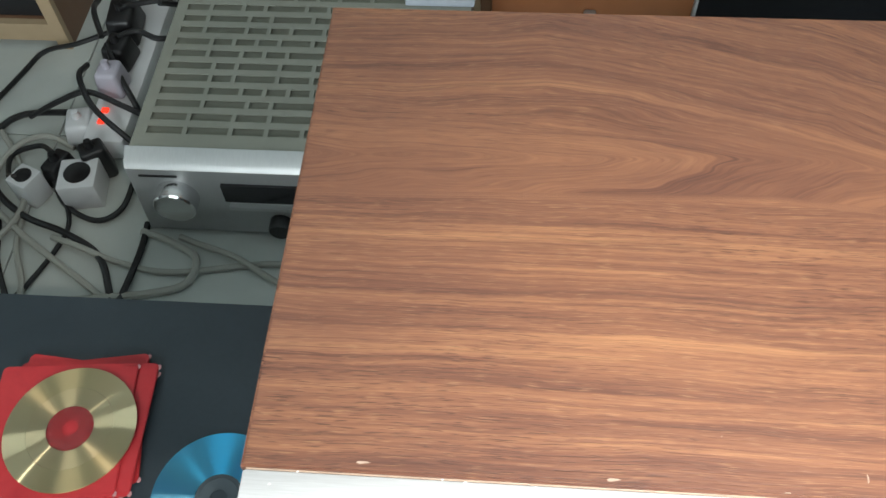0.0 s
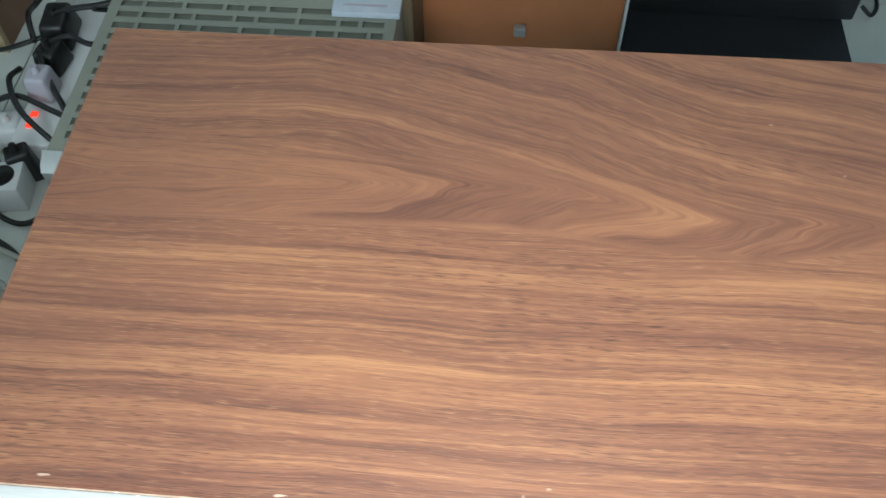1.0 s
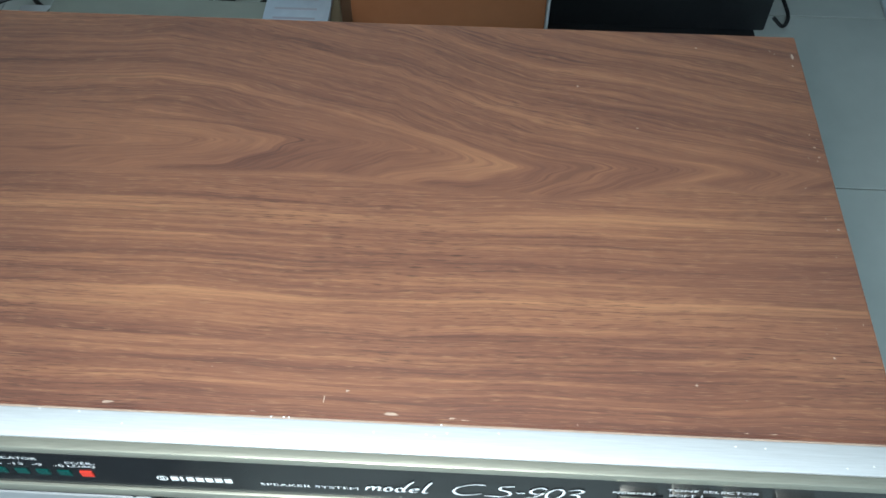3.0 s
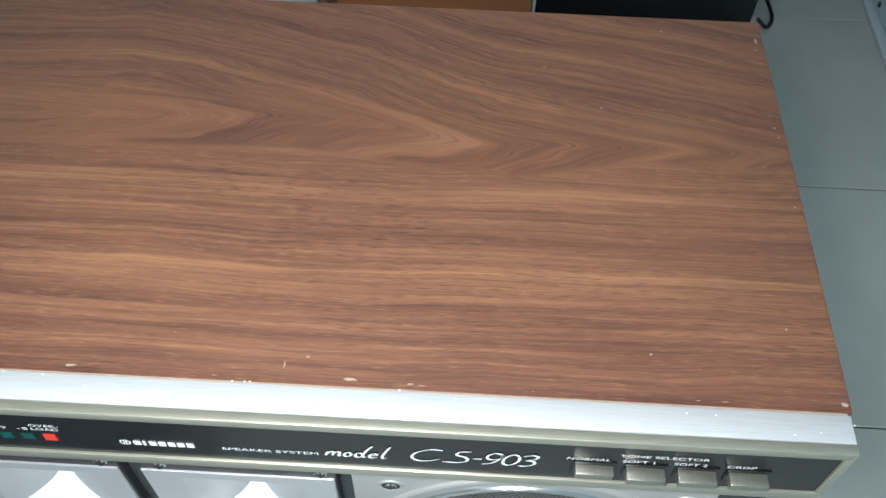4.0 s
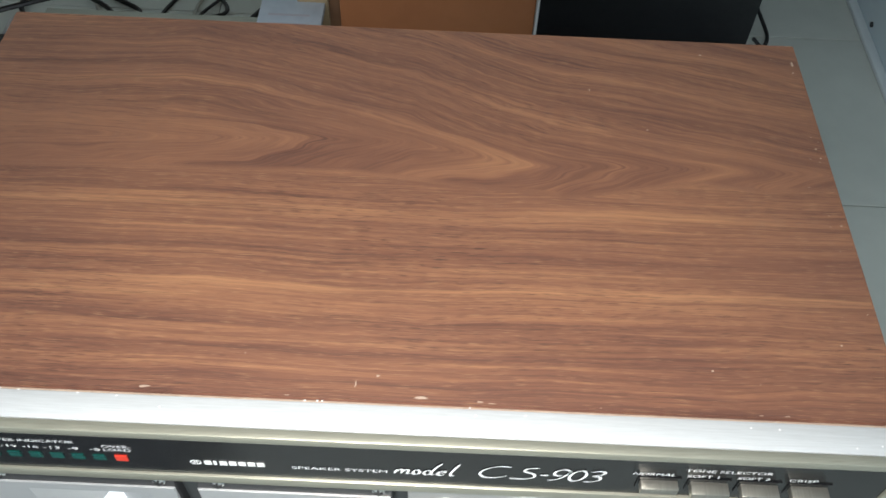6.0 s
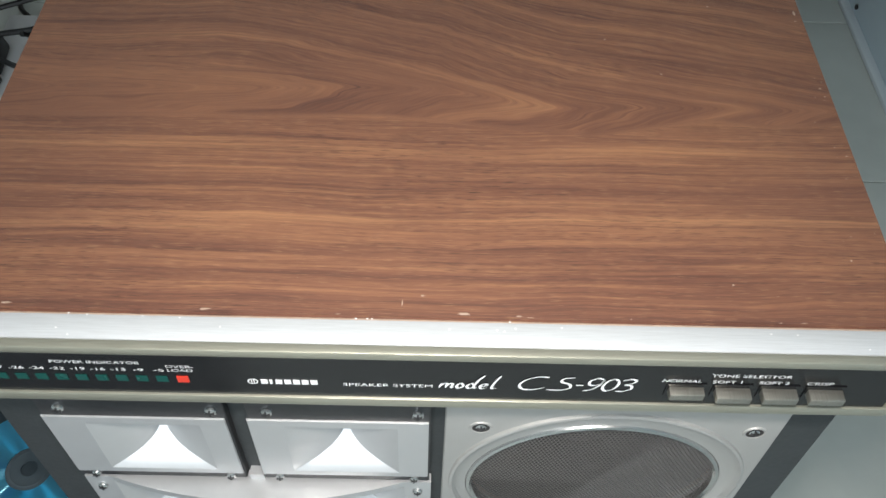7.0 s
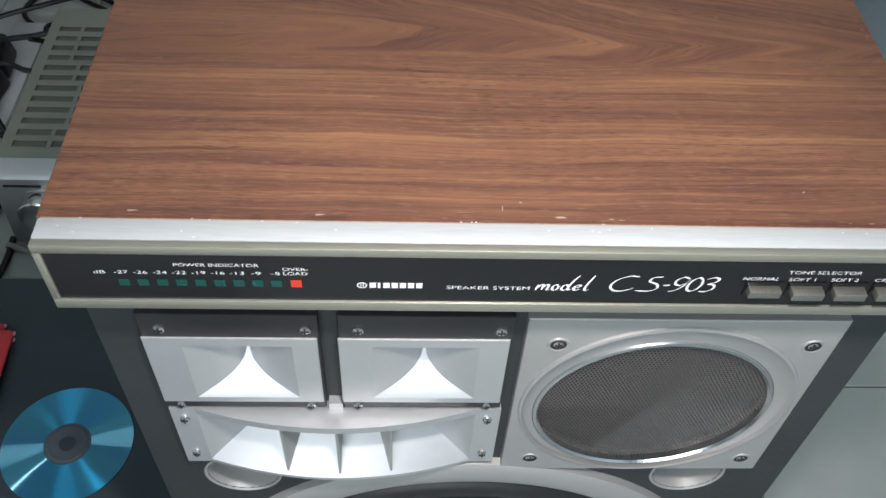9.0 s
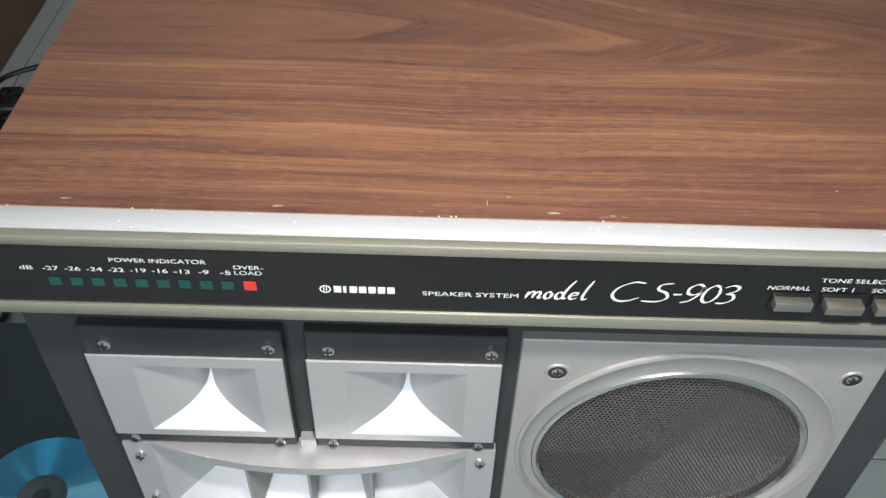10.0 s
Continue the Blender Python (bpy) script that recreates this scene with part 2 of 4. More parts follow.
CHROME = plain("chrome", (0.72, 0.72, 0.72), 0.2, 1.0)
WIRE = plain("grille_wire", (0.125, 0.115, 0.108), 0.45, 0.6)
CONE = surface("paper_cone", (0.016, 0.015, 0.015), (0.03, 0.028, 0.027), 30, 0.8)
RUBBER = surface("black_rubber", (0.012, 0.012, 0.013), (0.022, 0.022, 0.023), 30, 0.5)
INK = plain("white_ink", (0.80, 0.80, 0.80), 0.5)
LED_OFF = plain("dark_green_window", (0.006, 0.064, 0.054), 0.25)
LED_RED = plain("red_window", (0.62, 0.045, 0.025), 0.3)
CHIP = surface("bare_chipboard", (0.36, 0.26, 0.20), (0.50, 0.39, 0.31), 200, 0.8)
TILE = surface("pale_floor_tile", (0.46, 0.49, 0.46), (0.56, 0.59, 0.555), 3.0, 0.42, 0.0, 60, 0.05)
GROUT = surface("grey_grout", (0.17, 0.18, 0.17), (0.25, 0.25, 0.24), 20, 0.9)
PLASTER = surface("white_plaster", (0.62, 0.65, 0.64), (0.72, 0.74, 0.73), 2.5, 0.85, 0.0, 120, 0.2)
BLUEWALL = surface("pale_blue_paint", (0.52, 0.62, 0.68), (0.60, 0.70, 0.75), 2.5, 0.6, 0.0, 120, 0.1)
SKIRT = surface("white_skirting", (0.66, 0.74, 0.78), (0.76, 0.82, 0.85), 6, 0.4)
BLACKTOP = surface("black_tabletop", (0.020, 0.031, 0.040), (0.036, 0.051, 0.062), 9, 0.5, 0.0, 160, 0.2)
RED = surface("red_sleeve", (0.42, 0.022, 0.030), (0.55, 0.040, 0.045), 18, 0.4)
WELD = plain("milky_plastic", (0.50, 0.24, 0.25), 0.25)
CLEAR = glass_clear("clear_polycarbonate")
# disc ramps: dye colour with the painted sheen's tones round the disc
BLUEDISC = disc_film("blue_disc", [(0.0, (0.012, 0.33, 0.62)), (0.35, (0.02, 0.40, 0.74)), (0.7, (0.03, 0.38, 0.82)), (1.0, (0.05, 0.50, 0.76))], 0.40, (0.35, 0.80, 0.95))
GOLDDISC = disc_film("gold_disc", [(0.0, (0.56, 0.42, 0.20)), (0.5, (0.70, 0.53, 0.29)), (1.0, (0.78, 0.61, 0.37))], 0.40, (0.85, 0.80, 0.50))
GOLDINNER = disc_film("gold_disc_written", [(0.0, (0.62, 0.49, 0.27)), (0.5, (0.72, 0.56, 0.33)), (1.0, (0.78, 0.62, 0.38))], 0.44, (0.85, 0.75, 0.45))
HUB = plain("smoky_hub", (0.060, 0.078, 0.090), 0.15)
STEEL = surface("receiver_steel", (0.27, 0.28, 0.24), (0.33, 0.34, 0.29), 8, 0.5, 0.3)
FACE = brushed("receiver_face", (0.44, 0.45, 0.45), 0.45, (60, 2, 2), 0.6)
FACEEDGE = brushed("receiver_edge", (0.54, 0.56, 0.56), 0.4, (60, 2, 2), 0.6)
BUTTON = brushed("button_metal", (0.36, 0.35, 0.31), 0.35, (60, 2, 2), 0.8)
INSIDE = plain("dark_inside", (0.20, 0.205, 0.165), 0.8)
SCREEN = plain("smoked_display", (0.008, 0.008, 0.010), 0.12)
CABLE = plain("black_cable", (0.010, 0.010, 0.011), 0.42)
GREYCABLE = plain("grey_cable", (0.36, 0.36, 0.32), 0.5)
WHITE = plain("white_plastic", (0.66, 0.67, 0.68), 0.4)
LILAC = plain("grey_lilac_plastic", (0.42, 0.40, 0.46), 0.45)
ORANGE = surface("orange_veneer", (0.34, 0.125, 0.050), (0.42, 0.165, 0.068), 4, 0.45, 0.0, 90, 0.1)
CREAM = surface("cream_veneer", (0.35, 0.25, 0.15), (0.43, 0.32, 0.20), 5, 0.5)
BROWN = surface("brown_veneer", (0.15, 0.075, 0.042), (0.21, 0.11, 0.06), 5, 0.5)
BLACKVINYL = surface("black_vinyl", (0.008, 0.009, 0.011), (0.014, 0.015, 0.018), 14, 0.55)
PAPER = surface("bluish_paper", (0.40, 0.45, 0.53), (0.52, 0.57, 0.64), 10, 0.6)
lamp_red = Nodes("red_pilot")
RED_GLOW = lamp_red.set(Base_Color=(0.6, 0.02, 0.01, 1), Emission_Color=(1.0, 0.05, 0.02, 1), Emission_Strength=0.8)


# ---- building blocks ----
def box(bm, x0, x1, y0, y1, z0, z1, bevel=0.0, seg=2):
    vs = [bm.verts.new((x, y, z)) for x in (x0, x1) for y in (y0, y1) for z in (z0, z1)]
    fs = [bm.faces.new([vs[i] for i in q]) for q in ((0, 1, 3, 2), (4, 6, 7, 5), (0, 4, 5, 1), (2, 3, 7, 6), (0, 2, 6, 4), (1, 5, 7, 3))]
    if bevel:
        es = list({e for f in fs for e in f.edges})
        bmesh.ops.bevel(bm, geom=es, offset=bevel, segments=seg, affect="EDGES", profile=0.5)
    return bm


def boxes(*rows):
    bm = bmesh.new()
    for r in rows:
        box(bm, *r)
    return bm


def spin(bm, profile, centre, axis="y", seg=64, sx=1.0):
    """Turn a profile of (radius, distance along the axis) about the axis through centre."""
    rings = []
    for r, d in profile:
        ring = []
        for i in range(seg):
            a = 2 * math.pi * i / seg
            u, v = r * math.cos(a) * sx, r * math.sin(a)
            p = (centre[0] + u, centre[1] + d, centre[2] + v) if axis == "y" else (centre[0] + u, centre[1] + v, centre[2] + d)
            if axis == "x":
                p = (centre[0] + d, centre[1] + u, centre[2] + v)
            ring.append(bm.verts.new(p))
        rings.append(ring)
    for a, b in zip(rings, rings[1:]):
        for i in range(seg):
            bm.faces.new((a[i], a[(i + 1) % seg], b[(i + 1) % seg], b[i]))
    for ring, r in ((rings[0], profile[0][0]), (rings[-1], profile[-1][0])):
        if r < 1e-5:
            bmesh.ops.pointmerge(bm, verts=ring, merge_co=ring[0].co.copy())
    return bm


def cap_disc(bm, r, d, centre, axis="y", seg=32):
    return spin(bm, [(0.0, d), (r, d)], centre, axis, seg)


def prism(bm, outline, y0, y1):
    """An outline in x and z pushed from y0 to y1."""
    a = [bm.verts.new((x, y0, z)) for x, z in outline]
    b = [bm.verts.new((x, y1, z)) for x, z in outline]
    n = len(a)
    bm.faces.new(a), bm.faces.new(b[::-1])
    for i in range(n):
        bm.faces.new((a[i], b[i], b[(i + 1) % n], a[(i + 1) % n]))
    return bm


def smooth_path(points, steps=8):
    ps = [Vector(p) for p in points]
    ps = [2 * ps[0] - ps[1], *ps, 2 * ps[-1] - ps[-2]]
    out = []
    for a, b, c, d in zip(ps, ps[1:], ps[2:], ps[3:]):
        for i in range(steps):
            t = i / steps
            out.append(0.5 * (2 * b + (c - a) * t + (2 * a - 5 * b + 4 * c - d) * t * t + (3 * b - a - 3 * c + d) * t ** 3))
    return out + [ps[-2]]


def tube(points, radius, sides=8, steps=8):
    bm = bmesh.new()
    path = smooth_path(points, steps)
    rings = []
    for i, p in enumerate(path):
        d = (path[min(i + 1, len(path) - 1)] - path[max(i - 1, 0)]).normalized()
        u = d.cross(Vector((0, 0, 1)) if abs(d.z) < 0.95 else Vector((1, 0, 0))).normalized()
        v = d.cross(u)
        rings.append([bm.verts.new(p + radius * (math.cos(2 * math.pi * k / sides) * u + math.sin(2 * math.pi * k / sides) * v)) for k in range(sides)])
    for a, b in zip(rings, rings[1:]):
        for k in range(sides):
            bm.faces.new((a[k], a[(k + 1) % sides], b[(k + 1) % sides], b[k]))
    bm.faces.new(rings[0]), bm.faces.new(rings[-1][::-1])
    return bm


ORIGIN = {}
NOOK = Vector((0, 0, 0))  # where the group being built stands


def finish(name, bm, material, origin, smooth=40):
    bmesh.ops.translate(bm, verts=bm.verts, vec=-Vector(origin))
    bmesh.ops.recalc_face_normals(bm, faces=bm.faces)
    for f in bm.faces:
        f.smooth = True
    for e in bm.edges:
        e.smooth = len(e.link_faces) == 2 and e.calc_face_angle(0.0) < radians(smooth)
    me = bpy.data.meshes.new(name)
    bm.to_mesh(me)
    bm.free()
    me.materials.append(material)
    return new(name, me)


def thing(name, base, label, category, group="", kind=""):
    ob = tagged(new(name), label, category, group, kind)
    ob.location, ob.empty_display_size = Vector(base) + NOOK, 0.05
    ORIGIN[ob.name] = Vector(base)
    return ob


def part(name, bm, material, parent, label="", smooth=40):
    """One mesh under a thing or under a part; bm is in world metres."""
    o = ORIGIN[parent.name]
    ob = finish(name, bm, material, o, smooth)
    ob.parent = parent
    ORIGIN[ob.name] = o
    if label:
        tagged(ob, label)
    return ob


def solid(name, bm, material, base, label, category, group="", kind="", smooth=40):
    """A thing of one mesh."""
    ob = finish(name, bm, material, base, smooth)
    ob.location = Vector(base) + NOOK
    ORIGIN[ob.name] = Vector(base)
    return tagged(ob, label, category, group, kind)


def lettering(text, x0, x1, z0, z1, y, shear=0.0, bold=0.0):
    """Words in the built-in font, laid on a front face and stretched to a box."""
    cu = bpy.data.curves.new("lettering", "FONT")
    cu.body, cu.shear, cu.offset, cu.resolution_u = text, shear, bold, 4
    ob = bpy.data.objects.new("lettering", cu)
    scene.collection.objects.link(ob)
    bpy.context.view_layer.update()
    me = bpy.data.meshes.new_from_object(ob.evaluated_get(bpy.context.evaluated_depsgraph_get()))
    bm = bmesh.new()
    bm.from_mesh(me)
    bpy.data.objects.remove(ob), bpy.data.curves.remove(cu), bpy.data.meshes.remove(me)
    lo = [min(v.co[i] for v in bm.verts) for i in (0, 1)]
    hi = [max(v.co[i] for v in bm.verts) for i in (0, 1)]
    for v in bm.verts:
        v.co = (x0 + (v.co.x - lo[0]) / (hi[0] - lo[0]) * (x1 - x0), y, z0 + (v.co.y - lo[1]) / (hi[1] - lo[1]) * (z1 - z0))
    return bm


# ---- room shell ----
X0, X1, Y0, Y1, ZC = -2.4, 0.79, -2.2, 1.55, 2.7
floor = solid("floor", boxes((X0 - 0.15, X1 + 0.15, Y0 - 0.15, Y1 + 0.15, -0.12, -0.003)), GROUT, (0, 0, 0), "pale square floor tiles with thin dark joints", "floor", kind="structure")
solid("ceiling", boxes((X0 - 0.15, X1 + 0.15, Y0 - 0.15, Y1 + 0.15, ZC, ZC + 0.12)), PLASTER, (0, 0, ZC), "plain white plastered ceiling", "ceiling", kind="structure")
solid("wall_north", boxes((X0 - 0.15, X1 + 0.15, Y1, Y1 + 0.15, -0.003, ZC)), PLASTER, (0, Y1, 0), "plain white plastered wall", "wall", kind="structure")
solid("wall_west", boxes((X0 - 0.15, X0, Y0, Y1, -0.003, ZC)), PLASTER, (X0, 0, 0), "plain white plastered wall", "wall", kind="structure")
solid("wall_east", boxes((X1, X1 + 0.15, Y0, Y1, -0.003, ZC)), BLUEWALL, (X1, 0, 0), "pale blue painted wall with a small dark mark", "wall", kind="structure")
solid("wall_south", boxes((X0 - 0.15, -1.35, Y0 - 0.15, Y0, -0.003, ZC), (0.15, X1 + 0.15, Y0 - 0.15, Y0, -0.003, ZC), (-1.35, 0.15, Y0 - 0.15, Y0, -0.003, 0.95), (-1.35, 0.15, Y0 - 0.15, Y0, 2.15, ZC)),
      PLASTER, (0, Y0, 0), "plain white plastered wall with a window opening", "wall", kind="structure")
sk = bmesh.new()
box(sk, X1 - 0.018, X1 - 0.0005, Y0, Y1 - 0.001, 0.0, 0.010, 0.003)
solid("baseboard", sk, SKIRT, (X1, 0, 0), "low pale blue-white skirting strip along the wall", "baseboard", kind="structure")
mk = spin(bmesh.new(), [(0.0, -0.003), (0.005, -0.003), (0.005, -0.0005)], (X1, 1.195, 0.022), "x", 12)
solid("wall_plug", mk, CABLE, (X1, 1.195, 0.022), "small dark plug in the pale blue wall", "wall plug")


# ---- the loudspeaker ----
MIDX = (L + R) / 2
speaker = thing("loudspeaker", (0, 0.13, 0), "large walnut vinyl loudspeaker with silver horns and black control strip", "loudspeaker")
def slab(bm, outline, x0, x1):
    """An outline in y and z pushed from x0 to x1."""
    p = [bm.verts.new((x0, y, z)) for y, z in outline]
    q = [bm.verts.new((x1, y, z)) for y, z in outline]
    n = len(p)
    bm.faces.new(p), bm.faces.new(q[::-1])
    for i in range(n):
        bm.faces.new((p[i], q[i], q[(i + 1) % n], p[(i + 1) % n]))
    return bm


cab = slab(bmesh.new(), [(FRONT + 0.0008, TOP), (BACK, TOP), (BACK, 0.0), (0.030, 0.0), (0.030, 0.016), (BACK - 0.016, 0.016), (BACK - 0.016, 0.6895), (FRONT + 0.0008, 0.6895)], L, R)
bmesh.ops.bevel(cab, geom=[e for e in cab.edges if abs(e.verts[0].co.z - TOP) < 1e-6 and abs(e.verts[1].co.z - TOP) < 1e-6], offset=0.0011, segments=2, affect="EDGES")
part("cabinet", cab, WOOD, speaker, "walnut-print vinyl cabinet, chipped edges")
for x in (L, R - 0.016):
    part("side_wall", boxes((x, x + 0.016, 0.0301, BACK - 0.0161, 0.0161, 0.6894)), WOOD, speaker)


def baffle_board():
    """Front board with an opening for every unit."""
    def circle(cx, cz, r, seg):
        return [(cx + r * math.cos(2 * math.pi * i / seg), cz + r * math.sin(2 * math.pi * i / seg)) for i in range(seg)]

    def rect(x0, x1, z0, z1):
        return [(x0, z0), (x1, z0), (x1, z1), (x0, z1)]

    loops = [rect(L + 0.001, R - 0.001, 0.0005, 0.6893), rect(-0.1670, -0.1080, 0.5775, 0.6305), rect(-0.0660, -0.0070, 0.5775, 0.6305), rect(-0.1685, -0.0045, 0.4980, 0.5635),
             circle(0.1005, 0.5600, 0.0726, 40), circle(-0.0015, 0.308, 0.1575, 64), circle(-0.1530, 0.4690, 0.0232, 24), circle(0.1455, 0.4700, 0.0232, 24)]
    bm = bmesh.new()
    edges = []
    for lp in loops:
        vs = [bm.verts.new((x, 0.0225, z)) for x, z in lp]
        edges += [bm.edges.new((vs[i], vs[(i + 1) % len(vs)])) for i in range(len(vs))]
    bmesh.ops.triangle_fill(bm, use_beauty=True, edges=edges)
    ext = bmesh.ops.extrude_face_region(bm, geom=list(bm.faces))
    bmesh.ops.translate(bm, verts=[v for v in ext["geom"] if isinstance(v, bmesh.types.BMVert)], vec=(0, 0.0072, 0))
    return bm


part("baffle", baffle_board(), BAFFLE, speaker, "charcoal front board")

ridge = bmesh.new()
box(ridge, L + 0.002, R - 0.002, FRONT + 0.0001, FRONT + 0.0007, TOP - 0.006, TOP - 0.0012)
part("bare_edge", ridge, CHIP, speaker, "bare pale board edge")

# control strip with its metal frame
BOT = 0.6850
strip = bmesh.new()
box(strip, L + 0.001, R - 0.001, 0.0045, FRONT, BOT, TOP - 0.0006, 0.0008)
control = part("control_strip", strip, TRIM, speaker, "satin aluminium strip, white with glare")
fr = bmesh.new()
for r in ((L + 0.001, R - 0.001, 0.7243, TOP - 0.0006), (L + 0.001, R - 0.001, BOT, 0.6915)):
    box(fr, r[0], r[1], 0.0, 0.0044, r[2], r[3], 0.0007)
for r in ((L + 0.001, L + 0.0045), (R - 0.0045, R - 0.001)):
    box(fr, r[0], r[1], 0.0002, 0.0044, 0.6916, 0.7242, 0.0004)
part("strip_frame", fr, CHAMPAGNE, control, "champagne-coloured metal border")
pan = bmesh.new()
box(pan, L + 0.0047, R - 0.0047, 0.0012, 0.0043, 0.6917, 0.7241)
part("name_panel", pan, PANEL, control, "glossy black panel with white lettering")
YI = 0.0009
for k, word in enumerate(("-27", "-26", "-24", "-22", "-19", "-16", "-13", "-9", "-5")):
    x = -0.1728 + 0.00843 * k
    w = 0.0031 if len(word) == 3 else 0.0021
    part("number", lettering(word, x - w, x + w, 0.7103, 0.7125, YI), INK, control)
    led = bmesh.new()
    box(led, x - 0.0024, x + 0.0024, 0.0008, 0.0014, 0.7018, 0.7062)
    part("indicator_window", led, LED_OFF, control, "unlit dark green indicator")
led = bmesh.new()
box(led, -0.0990, -0.0942, 0.0007, 0.0014, 0.7018, 0.7064)
part("overload_window", led, LED_RED, control, "red overload indicator")
WORDS = (
    ("dB", -0.1848, -0.1796, 0.7103, 0.7125, 0.0), ("POWER INDICATOR", -0.1490, -0.1120, 0.7158, 0.7180, 0.0),
    ("OVER-", -0.1020, -0.0904, 0.7135, 0.7156, 0.0), ("LOAD", -0.1018, -0.0912, 0.7104, 0.7126, 0.0),
    ("SPEAKER SYSTEM", -0.0290, 0.0090, 0.7014, 0.7038, 0.0),
    ("TONE SELECTOR", 0.1250, 0.1590, 0.7152, 0.7174, 0.0), ("NORMAL", 0.1055, 0.1222, 0.7103, 0.7126, 0.15),
    ("SOFT 1", 0.1268, 0.1392, 0.7101, 0.7124, 0.0), ("SOFT 2", 0.1466, 0.1592, 0.7101, 0.7124, 0.0), ("CRISP", 0.1668, 0.1780, 0.7101, 0.7124, 0.0),
)
for word, a, b, c, d, lean in WORDS:
    part("lettering", lettering(word, a, b, c, d, YI, lean, -0.014 if lean > 0.3 else 0.0), INK, control)


def pen(strokes, x0, sx, zb, sz, skew):
    """Broad-nib script: each stroke is a run of pen points, drawn with a slanted nib of fixed width."""
    bm = bmesh.new()
    for k, pts in enumerate(strokes):
        path = smooth_path([(px, 0.0, py) for px, py in pts], 6)
        put = [Vector((x0 + sx * p.x, YI - 0.00002 * k, zb + sz * (p.z + skew * p.x))) for p in path]
        rail = []
        for i, p in enumerate(put):
            run = (put[min(i + 1, len(put) - 1)] - put[max(i - 1, 0)]).normalized()
            side = Vector((-run.z, 0.0, run.x))
            wide = 0.00020 + 0.00048 * abs(side.dot(Vector((0.86, 0.0, 0.50))))
            taper = min(1.0, 0.45 + 0.25 * min(i, len(put) - 1 - i))
            rail.append((bm.verts.new(p + side * wide * taper), bm.verts.new(p - side * wide * taper)))
        for p, q in zip(rail, rail[1:]):
            bm.faces.new((p[0], q[0], q[1], p[1]))
    return bm


CIRCLE = [(math.cos(0.8 + k * 0.7854), math.sin(0.8 + k * 0.7854)) for k in range(9)]
part("lettering", pen((
    ((1.00, 0.96), (0.62, 0.98), (0.20, 0.72), (0.02, 0.35), (0.16, 0.06), (0.50, 0.03), (0.90, 0.22)),
    ((1.88, 0.98), (1.52, 0.90), (1.44, 0.66), (1.72, 0.48), (1.76, 0.22), (1.48, 0.04), (0.98, 0.05)),
    ((1.94, 0.42), (2.08, 0.43), (2.22, 0.44)),
    ((2.88, 0.86), (2.66, 0.97), (2.42, 0.78), (2.40, 0.52), (2.58, 0.44), (2.80, 0.60), (2.88, 0.86), (2.74, 0.44), (2.48, 0.12), (2.22, 0.03)),
    tuple((3.14 + 0.24 * a + 0.10 * b, 0.50 + 0.44 * b) for a, b in CIRCLE),
    ((3.50, 0.84), (3.78, 0.96), (3.96, 0.86), (3.86, 0.66), (3.62, 0.54), (3.84, 0.48), (3.86, 0.24), (3.62, 0.06), (3.36, 0.05)),
), 0.0456, 0.0124, 0.7011, 0.0114, 0.0), INK, control, "flowing script model number")
part("lettering", pen((
    ((0.00, 0.02), (0.10, 0.36)), ((0.06, 0.16), (0.22, 0.36), (0.30, 0.30), (0.24, 0.04)), ((0.26, 0.14), (0.42, 0.36), (0.52, 0.30), (0.46, 0.06), (0.58, 0.08)),
    tuple((0.80 + 0.12 * a + 0.04 * b, 0.20 + 0.17 * b) for a, b in CIRCLE),
    tuple((1.20 + 0.13 * a + 0.04 * b, 0.20 + 0.17 * b) for a, b in CIRCLE),
    ((1.72, 0.96), (1.52, 0.66), (1.34, 0.24), (1.36, 0.06), (1.46, 0.10)),
    ((1.56, 0.18), (1.80, 0.26), (1.82, 0.36), (1.66, 0.34), (1.56, 0.16), (1.64, 0.04), (1.84, 0.12)),
    ((2.34, 0.98), (2.16, 0.60), (2.02, 0.18), (2.06, 0.04), (2.20, 0.10)),
), 0.0118, 0.0111, 0.7012, 0.0118, 0.0), INK, control, "flowing script word")
mark = bmesh.new()
spin(mark, [(0.0016, 0.0), (0.0022, 0.0)], (-0.0672, YI, 0.7036), "y", 24, 1.05)
box(mark, -0.0679, -0.0675, YI - 0.0001, YI + 0.0001, 0.7023, 0.7047)
box(mark, -0.0669, -0.0665, YI - 0.0001, YI + 0.0001, 0.7025, 0.7049)
part("maker_mark", mark, INK, control)
bars = bmesh.new()
for k in range(7):
    w = 0.0029 if k != 1 else 0.0012
    x = -0.0638 + 0.0037 * k - (0.0012 if k > 1 else 0)
    box(bars, x, x + w, YI - 0.0001, YI + 0.0001, 0.7019, 0.7054)
part("maker_name_bar", bars, INK, control)
for k, x in enumerate((0.1092, 0.1290, 0.1488, 0.1686)):
    well = bmesh.new()
    box(well, x - 0.0010, x + 0.0158, 0.0006, 0.0013, 0.6990, 0.7092)
    part("button_well", well, PANEL, control)
    b = bmesh.new()
    box(b, x, x + 0.0148, -0.0034 if k == 0 else -0.0046, 0.0010, 0.7022, 0.7068, 0.0004)
    part("tone_button", b, BUTTON, control, "pressed-in silver push button" if k == 0 else "silver push button")


def screw(x, y, z, parent, r=0.0035):
    bm = bmesh.new()
    spin(bm, [(0.0, -0.0022), (r * 0.45, -0.0021), (r * 0.85, -0.0014), (r, 0.0), (r, 0.001)], (x, y, z), "y", 20)
    s = part("screw", bm, CHROME, parent)
    cross = boxes((x - r * 0.62, x + r * 0.62, y - 0.0026, y - 0.0012, z - r * 0.14, z + r * 0.14), (x - r * 0.14, x + r * 0.14, y - 0.0027, y - 0.0011, z - r * 0.62, z + r * 0.62))
    part("cross_slot", cross, RUBBER, s)


